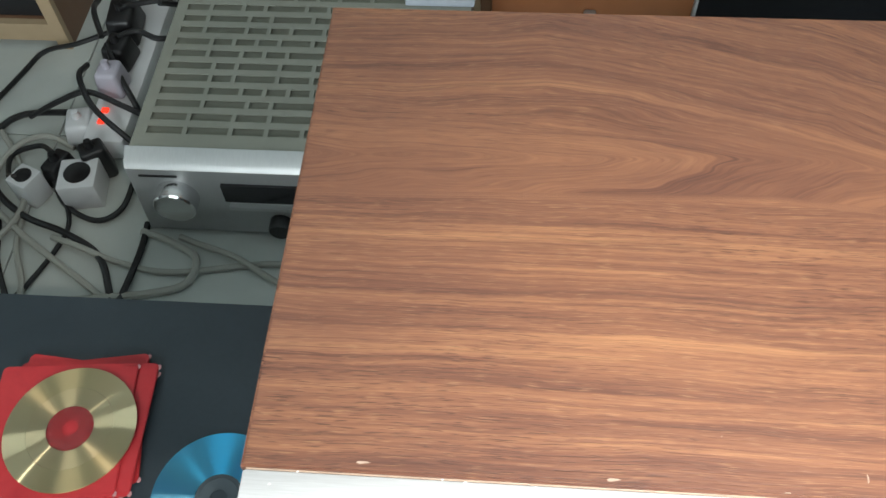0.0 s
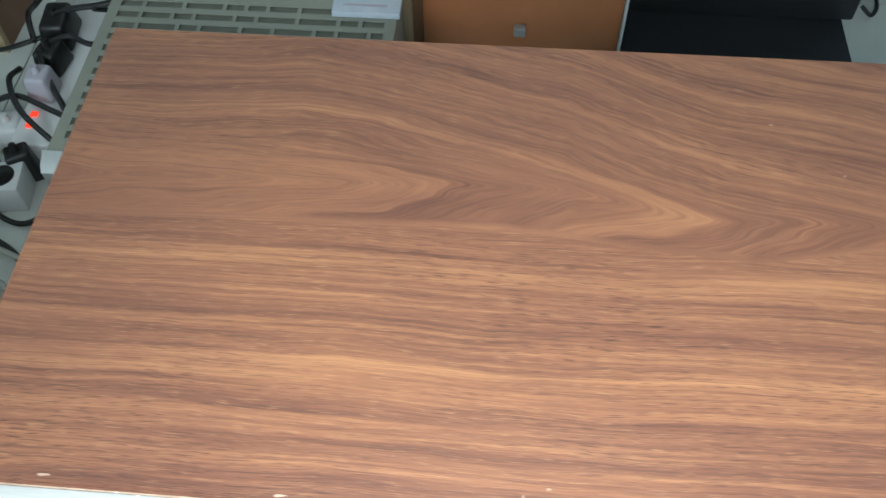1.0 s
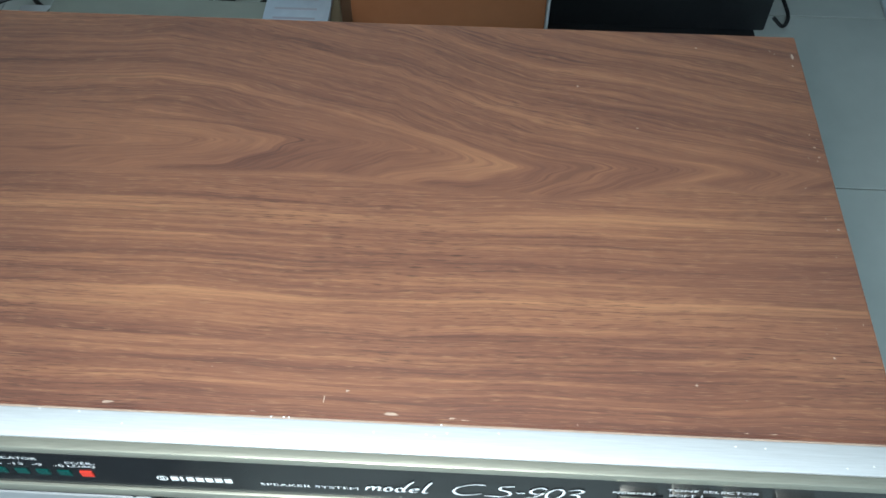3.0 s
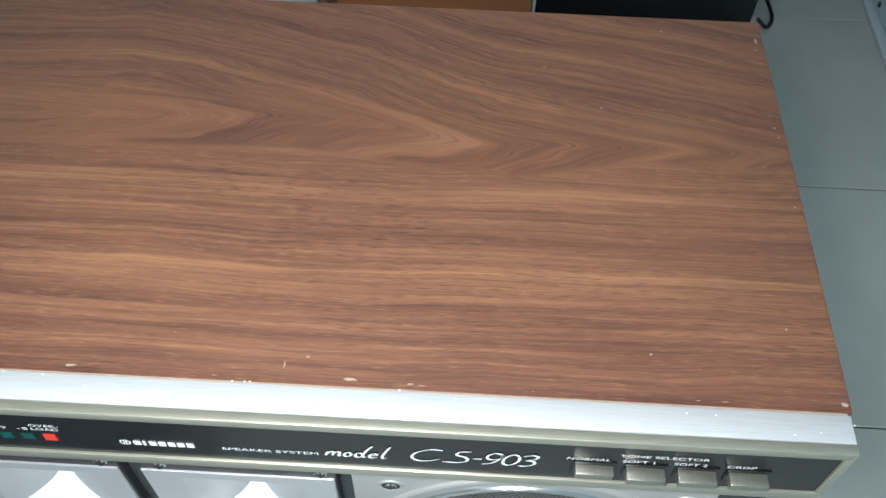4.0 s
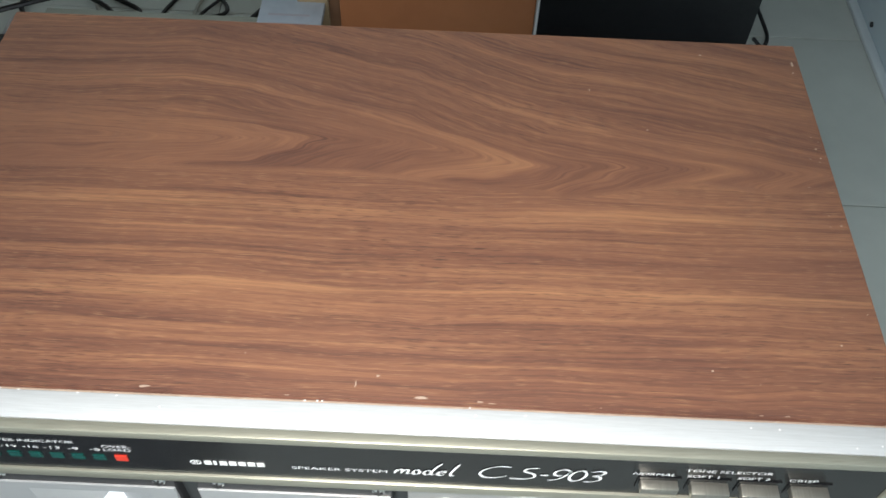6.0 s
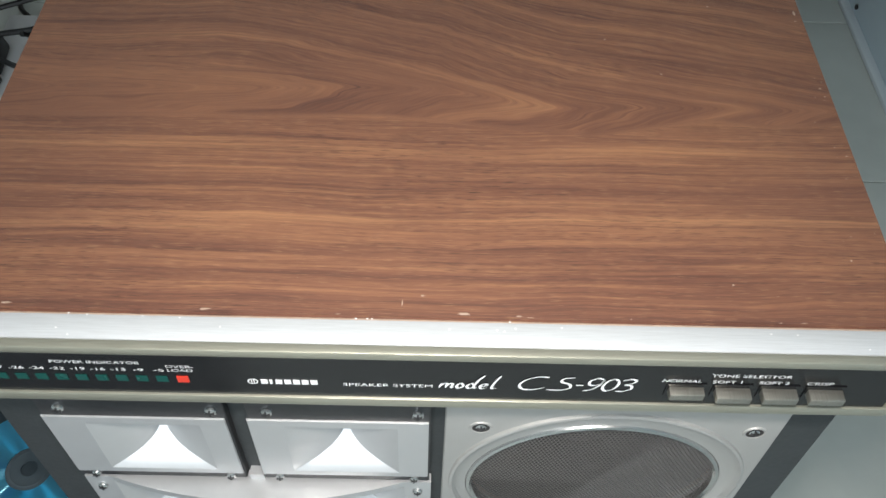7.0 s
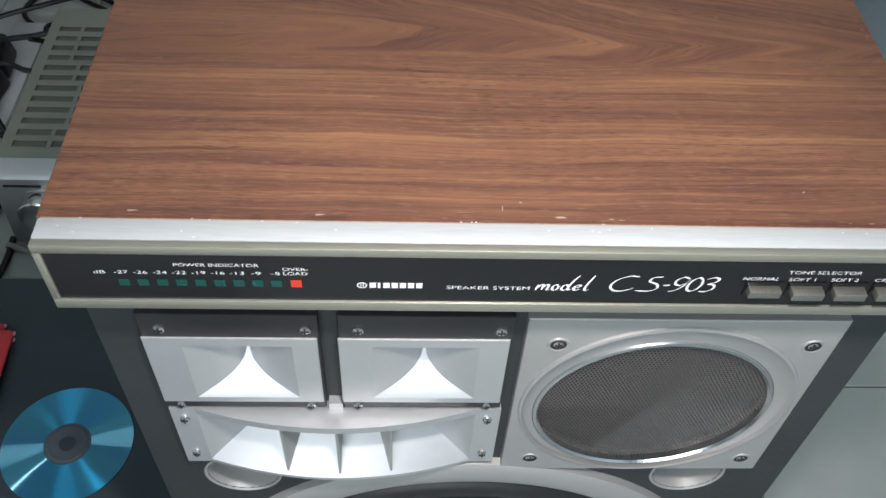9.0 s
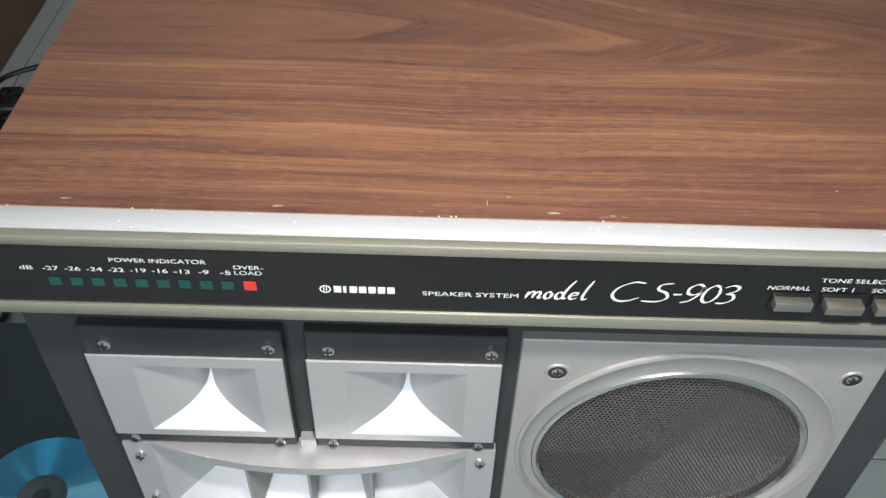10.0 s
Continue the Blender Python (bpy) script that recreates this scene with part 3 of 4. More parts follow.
def loft(bm, rows):
    """Skin between rows of points of equal number."""
    vs = [[bm.verts.new(p) for p in row] for row in rows]
    for a, b in zip(vs, vs[1:]):
        for i in range(len(a) - 1):
            bm.faces.new((a[i], a[i + 1], b[i + 1], b[i]))
    return vs


def plate_with_hole(x0, x1, z0, z1, hx0, hx1, hz0, hz1, y0, y1):
    """A flat plate from y0 (front) to y1 with one rectangular opening."""
    bm = bmesh.new()
    rings = [[bm.verts.new((x, y, z)) for x, z in ((a, c), (b, c), (b, d), (a, d))] for a, b, c, d in ((x0, x1, z0, z1), (hx0, hx1, hz0, hz1)) for y in (y0, y1)]
    of, ob, hf, hb = rings
    for p, q in ((of, ob), (hf, hb), (of, hf), (ob, hb)):
        for i in range(4):
            j = (i + 1) % 4
            bm.faces.new((p[i], p[j], q[j], q[i]))
    bmesh.ops.bevel(bm, geom=[e for e in bm.edges if all(v in of for v in e.verts)], offset=0.0004, segments=2, affect="EDGES")
    return bm


def tweeter(cx, hx):
    """Black mounting plate, silver face, small flared horn with a slot throat."""
    x0, x1, z0, z1 = cx - 0.0455, cx + 0.0455, 0.5660, 0.6570
    mx0, mx1, mz0, mz1 = hx - 0.0285, hx + 0.0285, 0.5780, 0.6300
    yp, yf = 0.0172, 0.0162
    plate = plate_with_hole(x0, x1, z0, z1, mx0 - 0.001, mx1 + 0.001, 0.5770, 0.6310, yp, 0.0224)
    unit = part("tweeter", plate, PLATE, speaker, "black plate with a silver horn")
    face = plate_with_hole(x0 - 0.0004, x1 - 0.001, 0.5728, 0.6372, mx0, mx1, mz0, mz1, yf, yp - 0.0001)
    part("horn_face", face, HORN, unit, "satin silver face plate")
    horn = bmesh.new()
    sides = {"l": [], "r": [], "t": [], "b": []}
    for i in range(13):
        t = i / 12
        half = 0.0280 * (1 - t) ** 2.1 + 0.0007
        lo, hi = mz0 + 0.024 * t ** 0.85, mz1 - 0.023 * t
        y = yf + 0.021 * t
        zs = [lo + (hi - lo) * k / 6 for k in range(7)]
        xs = [hx - half + 2 * half * k / 8 for k in range(9)]
        sides["l"].append([(hx - half, y, z) for z in zs])
        sides["r"].append([(hx + half, y, z) for z in zs])
        sides["t"].append([(x, y, hi) for x in xs])
        sides["b"].append([(x, y, lo) for x in xs])
    for rows in sides.values():
        loft(horn, rows)
    box(horn, hx - 0.0010, hx + 0.0010, yf + 0.0211, yf + 0.027, mz0 + 0.023, mz1 - 0.022)
    part("horn", horn, HORN, unit, "flared silver horn", 25)
    for sx in (x0 + 0.0085, x1 - 0.0085):
        screw(sx + 0.002, yp, 0.6450, unit)
        screw(sx, yp, 0.5696, unit, 0.0029)


tweeter(-0.1375, -0.1350)
tweeter(-0.0365, -0.0362)


def midrange_horn():
    """Bowed horn mouth with three vanes between flat flanges."""
    a, b, z0, z1 = -0.1830, 0.0100, 0.4975, 0.5640
    cx, half, bow, yf = (a + b) / 2, 0.0815, 0.0130, 0.0170

    def front(x):
        return yf - bow * max(0.0, 1 - ((x - cx) / half) ** 2)

    xs = [cx - half + 2 * half * i / 32 for i in range(33)]
    unit = part("midrange_horn", boxes((cx - 0.004, cx + 0.004, yf, 0.0224, z1 + 0.0001, z1 + 0.006)), HORN, speaker, "silver multi-vane horn with a bowed mouth")
    for p, q in ((a, cx - half), (cx + half, b)):
        part("flange", boxes((p, q, yf, 0.0224, z0, z1)), HORN, unit)
    for name, lo, hi in (("upper_lip", z1 - 0.0060, z1), ("lower_lip", z0, z0 + 0.0030)):
        bm = bmesh.new()
        loft(bm, [[(x, 0.0224, hi) for x in xs], [(x, front(x), hi) for x in xs], [(x, front(x), lo) for x in xs], [(x, 0.0224, lo) for x in xs]])
        part(name, bm, HORN, unit)
    throat = 0.036
    ih, il = z1 - 0.0060, z0 + 0.0030
    inner = bmesh.new()
    rows_t, rows_b = [], []
    for j in range(9):
        t = j / 8
        s = 1 - 0.58 * t
        rows_t.append([(cx + (x - cx) * s, front(x) + (throat + 0.01 - front(x)) * t, ih - 0.016 * t) for x in xs])
        rows_b.append([(cx + (x - cx) * s, front(x) + (throat + 0.01 - front(x)) * t, il + 0.034 * t ** 0.9) for x in xs])
    loft(inner, rows_t), loft(inner, rows_b)
    for k in (0, -1):
        loft(inner, [[r[k] for r in rows_t], [r[k] for r in rows_b]])
    part("horn_throat", inner, HORN, unit, "bright satin silver horn walls", 25)
    back = boxes((cx - half, cx + half, throat + 0.0101, throat + 0.012, z0, z1))
    part("throat_back", back, CONE, unit)
    for x in (-0.1190, cx, -0.0545):
        v = bmesh.new()
        w, y, deep = 0.0007, front(x) + 0.002, throat + 0.009
        inward = (cx - x) * 0.44
        outer, inner_x = (x, x + inward) if abs(inward) > 0.001 else (x - 0.0016, x + 0.0016)
        p = [(x - w, y), (x + w, y), (max(outer, inner_x), deep), (min(outer, inner_x), deep)]
        lo = [v.verts.new((q[0], q[1], il + (0.0005 if i < 2 else 0.030))) for i, q in enumerate(p)]
        hi = [v.verts.new((q[0], q[1], ih - (0.0005 if i < 2 else 0.016))) for i, q in enumerate(p)]
        v.faces.new(lo), v.faces.new(hi[::-1])
        for i in range(4):
            v.faces.new((lo[i], lo[(i + 1) % 4], hi[(i + 1) % 4], hi[i]))
        part("vane", v, SILVER, unit)
    for sx in (a + 0.0075, b - 0.0075):
        screw(sx, yf, 0.5525, unit, 0.0031)
        screw(sx, yf, 0.5100, unit, 0.0031)


midrange_horn()


def midrange_cone():
    """Square silver frame with a rolled ring, chrome rim and perforated metal grille."""
    x0, x1, z0, z1, yf = 0.0160, 0.1845, 0.4868, 0.6555, 0.0172
    c = ((x0 + x1) / 2, 0.0, (z0 + z1) / 2)
    seg, hole = 64, 0.0712
    low = 0.5600  # the grille sits a little low in its frame
    fr = bmesh.new()
    sq = []
    for i in range(seg):
        a = 2 * math.pi * i / seg
        u, v = math.cos(a), math.sin(a)
        k = 1 / max(abs(u), abs(v))
        sq.append((c[0] + u * k * (x1 - x0) / 2, c[2] + v * k * (z1 - z0) / 2))
    ring = [(c[0] + 0.0808 * math.cos(2 * math.pi * i / seg), 0.5695 + 0.0808 * math.sin(2 * math.pi * i / seg)) for i in range(seg)]
    rows = [[(x, 0.0224, z) for x, z in sq], [(x, yf + 0.0006, z) for x, z in sq], [(c[0] + (x - c[0]) * 0.993, yf, c[2] + (z - c[2]) * 0.993) for x, z in sq], [(x, yf, z) for x, z in ring]]
    for r, d, mid in ((0.0803, -0.0014, 0.5695), (0.0790, -0.0018, 0.5692), (0.0778, -0.0004, 0.568), (0.0768, 0.0010, 0.566), (0.0735, 0.0026, 0.562), (hole, 0.0032, low), (hole, 0.013, low)):
        rows.append([(c[0] + r * math.cos(2 * math.pi * i / seg), yf + d, mid + r * math.sin(2 * math.pi * i / seg)) for i in range(seg)])
    loft(fr, [r + [r[0]] for r in rows])
    bmesh.ops.remove_doubles(fr, verts=fr.verts, dist=1e-6)
    unit = part("midrange_unit", fr, SILVER, speaker, "square silver frame round a metal grille", 30)
    c = (c[0], 0.0, low)
    rim = spin(bmesh.new(), [(hole - 0.0001, 0.0005), (hole - 0.0008, -0.0012), (hole - 0.0025, -0.0016), (hole - 0.0038, -0.0002), (hole - 0.0038, 0.006)], (c[0], yf + 0.0034, c[2]), "y", 72)
    part("rim", rim, CHROME, unit, "thin chrome ring")
    verts, faces, pitch = [], [], 0.00225
    rr = hole - 0.0040
    n = int(rr / pitch) + 2
    for j in range(-n * 2, n * 2):
        for i in range(-n, n + 1):
            x, z = (i + 0.5 * (j % 2)) * pitch, j * pitch * 0.866
            if x * x + z * z > (rr + 0.0012) ** 2:
                continue
            s = len(verts)
            for r in (pitch * 0.578, pitch * 0.36):
                for k in range(6):
                    a = math.pi / 6 + k * math.pi / 3
                    px, pz = x + r * math.cos(a), z + r * math.sin(a)
                    d = 0.0016 - 0.0036 * (1 - (px * px + pz * pz) / rr ** 2)
                    verts.append((c[0] + px, yf + 0.0056 + d + (0.0004 if r < pitch * 0.5 else 0), c[2] + pz))
            for k in range(6):
                m = (k + 1) % 6
                faces.append((s + k, s + m, s + 6 + m, s + 6 + k))
    me = bpy.data.meshes.new("grille_sheet")
    me.from_pydata(verts, [], faces)
    gr = bmesh.new()
    gr.from_mesh(me)
    bpy.data.meshes.remove(me)
    part("grille", gr, WIRE, unit, "perforated grey metal grille, slightly domed")
    cone = spin(bmesh.new(), [(hole - 0.0002, 0.0155), (0.066, 0.015), (0.060, 0.019), (0.024, 0.042), (0.018, 0.038), (0.0, 0.030)], (c[0], yf, c[2]), "y", 48)
    part("cone", cone, CONE, unit)
    for sx in (0.0340, 0.1715):
        for sz in (0.6325, 0.5020):
            cup = spin(bmesh.new(), [(0.0062, 0.0001), (0.0058, -0.0008), (0.0046, -0.0006), (0.0044, 0.0001)], (sx, yf, sz), "y", 24)
            part("screw_cup", cup, SILVER, unit)
            part("screw_hole", cap_disc(bmesh.new(), 0.0046, -0.0003, (sx, yf, sz)), CONE, unit)
            screw(sx, yf + 0.0012, sz, unit, 0.0034)


midrange_cone()


def woofer():
    c = (-0.0015, 0.0, 0.308)
    yb = 0.0224
    ring = spin(bmesh.new(), [(0.185, 0.0), (0.184, -0.005), (0.180, -0.0075), (0.168, -0.0080), (0.160, -0.0055), (0.1575, 0.0)], (c[0], yb, c[2]), "y", 96)
    unit = part("woofer", ring, SILVER, speaker, "large woofer with a silver rim and black cone", 30)
    sur = spin(bmesh.new(), [(0.1574, -0.002), (0.154, -0.0065), (0.148, -0.0085), (0.141, -0.0075), (0.136, -0.002), (0.134, -0.0005)], (c[0], yb, c[2]), "y", 96)
    part("surround", sur, RUBBER, unit, "black rubber surround")
    cone = spin(bmesh.new(), [(0.1338, -0.0004), (0.125, 0.004), (0.118, 0.008), (0.09, 0.026), (0.05, 0.046), (0.0, 0.047)], (c[0], yb, c[2]), "y", 96)
    part("cone", cone, CONE, unit)
    cap = spin(bmesh.new(), [(0.052, 0.0450), (0.050, 0.038), (0.040, 0.026), (0.022, 0.018), (0.0, 0.016)], (c[0], yb, c[2]), "y", 64)
    part("dust_cap", cap, CONE, unit)


woofer()


def port(cx, cz):
    bm = spin(bmesh.new(), [(0.0255, 0.0), (0.0254, -0.0006), (0.0244, -0.0009), (0.0236, -0.0004), (0.0228, 0.0010), (0.0216, 0.005), (0.0204, 0.012), (0.0185, 0.022)], (cx, 0.0224, cz), "y", 48)
    p = part("port", bm, SILVER, speaker, "round flared silver port")
    dark = cap_disc(bmesh.new(), 0.0186, 0.0215, (cx, 0.0224, cz))
    part("port_depth", dark, SILVER, p)


port(-0.1530, 0.4690)
port(0.1455, 0.4700)
for px in (-0.1800, 0.1960):
    peg = spin(bmesh.new(), [(0.0, -0.006), (0.003, -0.006), (0.0055, -0.004), (0.0062, 0.0)], (px, 0.0224, 0.668), "y", 20)
    part("grille_peg", peg, CHROME, speaker)

# chips and dust on the top
rnd = random.Random(4)
wear = bmesh.new()


def chip(x, y, w, d):
    k = rnd.randint(5, 7)
    vs = []
    for i in range(k):
        a = 2 * math.pi * i / k + rnd.uniform(-0.3, 0.3)
        r = rnd.uniform(0.6, 1.1)
        w, d = w * 0.93, d * 0.93
        vs.append(wear.verts.new((x + w * r * math.cos(a), y + d * r * math.sin(a), TOP + 0.00025)))
    wear.faces.new(vs)


for x, y in ((0.159, 0.230), (0.206, 0.219), (0.206, 0.164), (0.207, 0.116), (0.137, 0.0375), (0.192, 0.052), (0.004, 0.0285), (0.207, 0.158), (0.125, 0.172), (0.098, 0.199)):
    chip(x, y, 0.0009, 0.0008)
for x, y, w, d in ((-0.0045, 0.0245, 0.0004, 0.0030), (0.021, 0.0196, 0.0034, 0.0009), (-0.086, 0.0194, 0.0030, 0.0009), (0.044, 0.0190, 0.002, 0.0005), (0.207, 0.226, 0.0012, 0.004), (-0.168, 0.0205, 0.003, 0.0008), (0.2085, 0.020, 0.002, 0.0016)):
    chip(x, y, w, d)
for _ in range(30):
    side = rnd.random()
    if side < 0.35:
        chip(rnd.uniform(0.196, 0.210), rnd.uniform(0.03, 0.24), 0.0004, 0.0005)
    elif side < 0.7:
        chip(rnd.uniform(L, R), 0.0184 + rnd.random() * 0.0006, rnd.uniform(0.0006, 0.0025), 0.0003)
    else:
        chip(rnd.uniform(-0.05, 0.21), rnd.uniform(0.025, 0.24), 0.0003, 0.0003)
tagged(part("wear", wear, CHIP, speaker, "pale chips and dust specks"), kind="stuff")
TOPZ = TOP - 0.00055
dust = bmesh.new()
for _ in range(26):
    x, y = rnd.uniform(L, R), rnd.uniform(0.005, 0.017)
    q = [dust.verts.new((x + 0.0005 * math.cos(k * 1.26), y + 0.0004 * math.sin(k * 1.26), TOPZ + 0.0002)) for k in range(5)]
    dust.faces.new(q)
tagged(part("dust", dust, INK, control), kind="stuff")


# ---- black side table with discs ----
TZ = 0.2500
table = thing("side_table", (-0.6, 0.0, 0), "low black side table beside the loudspeaker", "table")
tt = bmesh.new()
box(tt, -1.12, -0.214, -0.36, 0.353, TZ - 0.03, TZ, 0.002)
part("tabletop", tt, BLACKTOP, table, "matt black top")
for x in (-1.09, -0.26):
    for y in (-0.33, 0.29):
        lg = bmesh.new()
        box(lg, x, x + 0.04, y, y + 0.04, 0.0, TZ - 0.0301, 0.002)
        part("leg", lg, BLACKTOP, table)


def rounded_plate(x0, x1, y0, y1, z0, z1, rad, place):
    """A flat plate with round corners, then moved by place."""
    bm = bmesh.new()
    ring = []
    for cx, cy, start in ((x1 - rad, y1 - rad, 0), (x0 + rad, y1 - rad, 90), (x0 + rad, y0 + rad, 180), (x1 - rad, y0 + rad, 270)):
        for k in range(5):
            a = radians(start + 22.5 * k)
            ring.append((cx + rad * math.cos(a), cy + rad * math.sin(a)))
    low, top = ([bm.verts.new(place @ Vector((px, py, pz))) for px, py in ring] for pz in (z0, z1))
    bm.faces.new(low[::-1]), bm.faces.new(top)
    for i in range(len(ring)):
        j = (i + 1) % len(ring)
        bm.faces.new((low[i], low[j], top[j], top[i]))
    return bm


def sleeve(x, y, turn, level):
    """Soft plastic sleeve: red body, a folded flap along one side, clear welded corners."""
    z = TZ + 0.0002 + level * 0.0027
    place = pose(x, y, z, 0, 0, turn)
    t = thing("disc_sleeve", (x, y, z), "red plastic disc sleeve in a loose pile", "disc sleeve", "pile of disc sleeves")
    s = 0.064
    part("body", rounded_plate(-s, s, -s, s, 0.0, 0.0018, 0.005, place), RED, t)
    part("flap", rounded_plate(s - 0.016, s - 0.001, -s + 0.003, s - 0.003, 0.0018, 0.0024, 0.004, place), RED, t, "folded red flap")
    for cy in (-s, s - 0.006):
        part("clear_corner", rounded_plate(s - 0.002, s + 0.002, cy, cy + 0.005, 0.0006, 0.0013, 0.002, place), WELD, t, "clear welded corner")


for i, (x, y, a) in enumerate(((-0.512, 0.213, 1), (-0.508, 0.217, 10), (-0.510, 0.214, -5), (-0.503, 0.212, 2), (-0.518, 0.207, 5))):
    sleeve(x, y, a, i)


def disc(x, y, z, film, label, hub, zone=None):
    d = thing("disc", (x, y, z), label, "disc")
    inner_edge = 0.0395 if zone else 0.0215
    ring = spin(bmesh.new(), [(0.0600, 0.0), (0.0600, 0.0012), (inner_edge, 0.0012), (inner_edge, 0.0)], (x, y, z), "z", 96)
    if zone:
        blank = spin(bmesh.new(), [(0.0393, 0.0), (0.0393, 0.0011), (0.0215, 0.0011), (0.0215, 0.0)], (x, y, z), "z", 96)
        part("written_zone", blank, zone, d, "paler written ring")
    part("recorded_face", ring, film, d)
    inner = spin(bmesh.new(), [(0.0213, 0.0002), (0.0213, 0.0010), (0.0180, 0.0010), (0.0175, 0.0014), (0.0165, 0.0010), (0.0076, 0.0010), (0.0076, 0.0002)], (x, y, z), "z", 64)
    part("hub_ring", inner, hub, d, "clear plastic hub")


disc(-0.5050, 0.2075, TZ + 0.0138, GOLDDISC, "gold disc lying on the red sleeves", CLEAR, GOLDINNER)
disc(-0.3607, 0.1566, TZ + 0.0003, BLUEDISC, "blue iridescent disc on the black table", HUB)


# ---- receiver on the floor ----
NOOK = Vector((0.032, 0.026, 0))
RX0, RX1, RY0, RY1, RZ = -0.640, -0.207, 0.578, 0.950, 0.150
rec = thing("receiver", (-0.42, 0.76, 0), "silver hi-fi receiver with slotted top, on the floor", "receiver")
sh = boxes((RX0 + 0.004, RX1 - 0.004, RY0 + 0.03, RY1, 0.014, 0.128), (RX0 + 0.004, RX0 + 0.0055, RY0 + 0.03, RY1, 0.128, RZ - 0.0015), (RX1 - 0.0055, RX1 - 0.004, RY0 + 0.03, RY1, 0.128, RZ - 0.0015), (RX0 + 0.0055, RX1 - 0.0055, RY1 - 0.0015, RY1, 0.128, RZ - 0.0015))
part("case", sh, STEEL, rec, "grey-olive steel case")
part("inside", boxes((RX0 + 0.0056, RX1 - 0.0056, RY0 + 0.031, RY1 - 0.002, 0.1281, 0.145)), INSIDE, rec)
cover = bmesh.new()
ya, yb = RY0 + 0.030, RY1
box(cover, RX0 + 0.004, RX1 - 0.004, ya, 0.632, RZ - 0.0014, RZ)
y = 0.632
cr = random.Random(9)
while y < 0.905:
    box(cover, RX0 + 0.004, RX0 + 0.020, y, y + 0.013, RZ - 0.0014, RZ)
    box(cover, RX1 - 0.020, RX1 - 0.004, y, y + 0.013, RZ - 0.0014, RZ)
    x = RX0 + 0.020
    while x < RX1 - 0.06:
        x += cr.choice((0.032, 0.047, 0.06))
        box(cover, x, x + 0.006, y, y + 0.013, RZ - 0.0014, RZ)
    box(cover, RX0 + 0.004, RX1 - 0.004, y + 0.013, y + 0.0235, RZ - 0.0014, RZ)
    y += 0.0235
box(cover, RX0 + 0.004, RX1 - 0.004, y, yb, RZ - 0.0014, RZ)
part("top_cover", cover, STEEL, rec, "olive-grey steel cover with rows of slots")
fc = bmesh.new()
rows = [[(RX0, yy, zz), (RX1, yy, zz)] for yy, zz in ((RY0 + 0.03, 0.012), (RY0, 0.012), (RY0 + 0.006, 0.134), (RY0 + 0.012, 0.142), (RY0 + 0.03, RZ + 0.001), (RY0 + 0.03, 0.012))]
vs = loft(fc, rows)
bmesh.ops.remove_doubles(fc, verts=fc.verts, dist=1e-6)
bmesh.ops.holes_fill(fc, edges=[e for e in fc.edges if len(e.link_faces) == 1])
front = part("front_panel", fc, FACE, rec, "brushed silver front", 20)
edge = bmesh.new()
loft(edge, [[(RX0 - 0.0005, yy, zz), (RX1 + 0.0005, yy, zz)] for yy, zz in ((RY0 + 0.0055, 0.1345), (RY0 + 0.0118, 0.1428), (RY0 + 0.0300, RZ + 0.0018))])
part("top_edge", edge, FACEEDGE, rec, "lighter silver bevel")
kn = spin(bmesh.new(), [(0.0, -0.024), (0.026, -0.024), (0.028, -0.022), (0.029, 0.003)], (-0.583, RY0 + 0.004, 0.085), "y", 40)
part("volume_knob", kn, CHROME, front, "large bright round knob")
part("display", boxes((-0.520, -0.300, RY0 + 0.0005, RY0 + 0.006, 0.078, 0.112)), SCREEN, front, "smoked display window")
part("display_sill", boxes((-0.516, -0.300, RY0 - 0.004, RY0 + 0.004, 0.066, 0.0725)), FACEEDGE, front)
part("slot", boxes((-0.625, -0.575, RY0 + 0.0035, RY0 + 0.0075, 0.1215, 0.1240)), CABLE, front)
k2 = spin(bmesh.new(), [(0.0, -0.020), (0.014, -0.020), (0.016, -0.017), (0.016, 0.002)], (-0.452, RY0 + 0.003, 0.036), "y", 32)
part("tuning_knob", k2, CABLE, front, "small black knob")
for x in (RX0 + 0.04, RX1 - 0.06):
    for yy in (RY0 + 0.05, RY1 - 0.06):
        part("foot", spin(bmesh.new(), [(0.0, 0.0), (0.018, 0.0), (0.018, 0.0139), (0.0, 0.0139)], (x, yy, 0.0), "z", 20), CABLE, rec)
bk = bmesh.new()
box(bk, -0.305, -0.2065, 0.886, 0.985, RZ + 0.0004, RZ + 0.010, 0.0006)
booklet = solid("booklet", bk, PAPER, (-0.256, 0.935, RZ), "bluish white booklet lying on the receiver", "booklet")
for k in range(3):
    part("print_line", boxes((-0.290, -0.226, 0.900 + 0.022 * k, 0.905 + 0.022 * k, RZ + 0.0101, RZ + 0.0103)), LILAC, booklet)


# ---- power strip, plugs and cables ----
strip_thing = thing("power_strip", (-0.735, 0.87, 0), "white power strip with two red pilot lights, full of plugs", "power strip")
b = bmesh.new()
box(b, -0.770, -0.708, 0.705, 1.060, 0.0, 0.042, 0.006)
part("housing", b, WHITE, strip_thing)
for yy in (0.742, 0.764):
    r = bmesh.new()
    box(r, -0.754, -0.744, yy - 0.0045, yy + 0.0045, 0.0421, 0.046, 0.001)
    part("pilot_light", r, RED_GLOW, strip_thing, "lit red rocker")


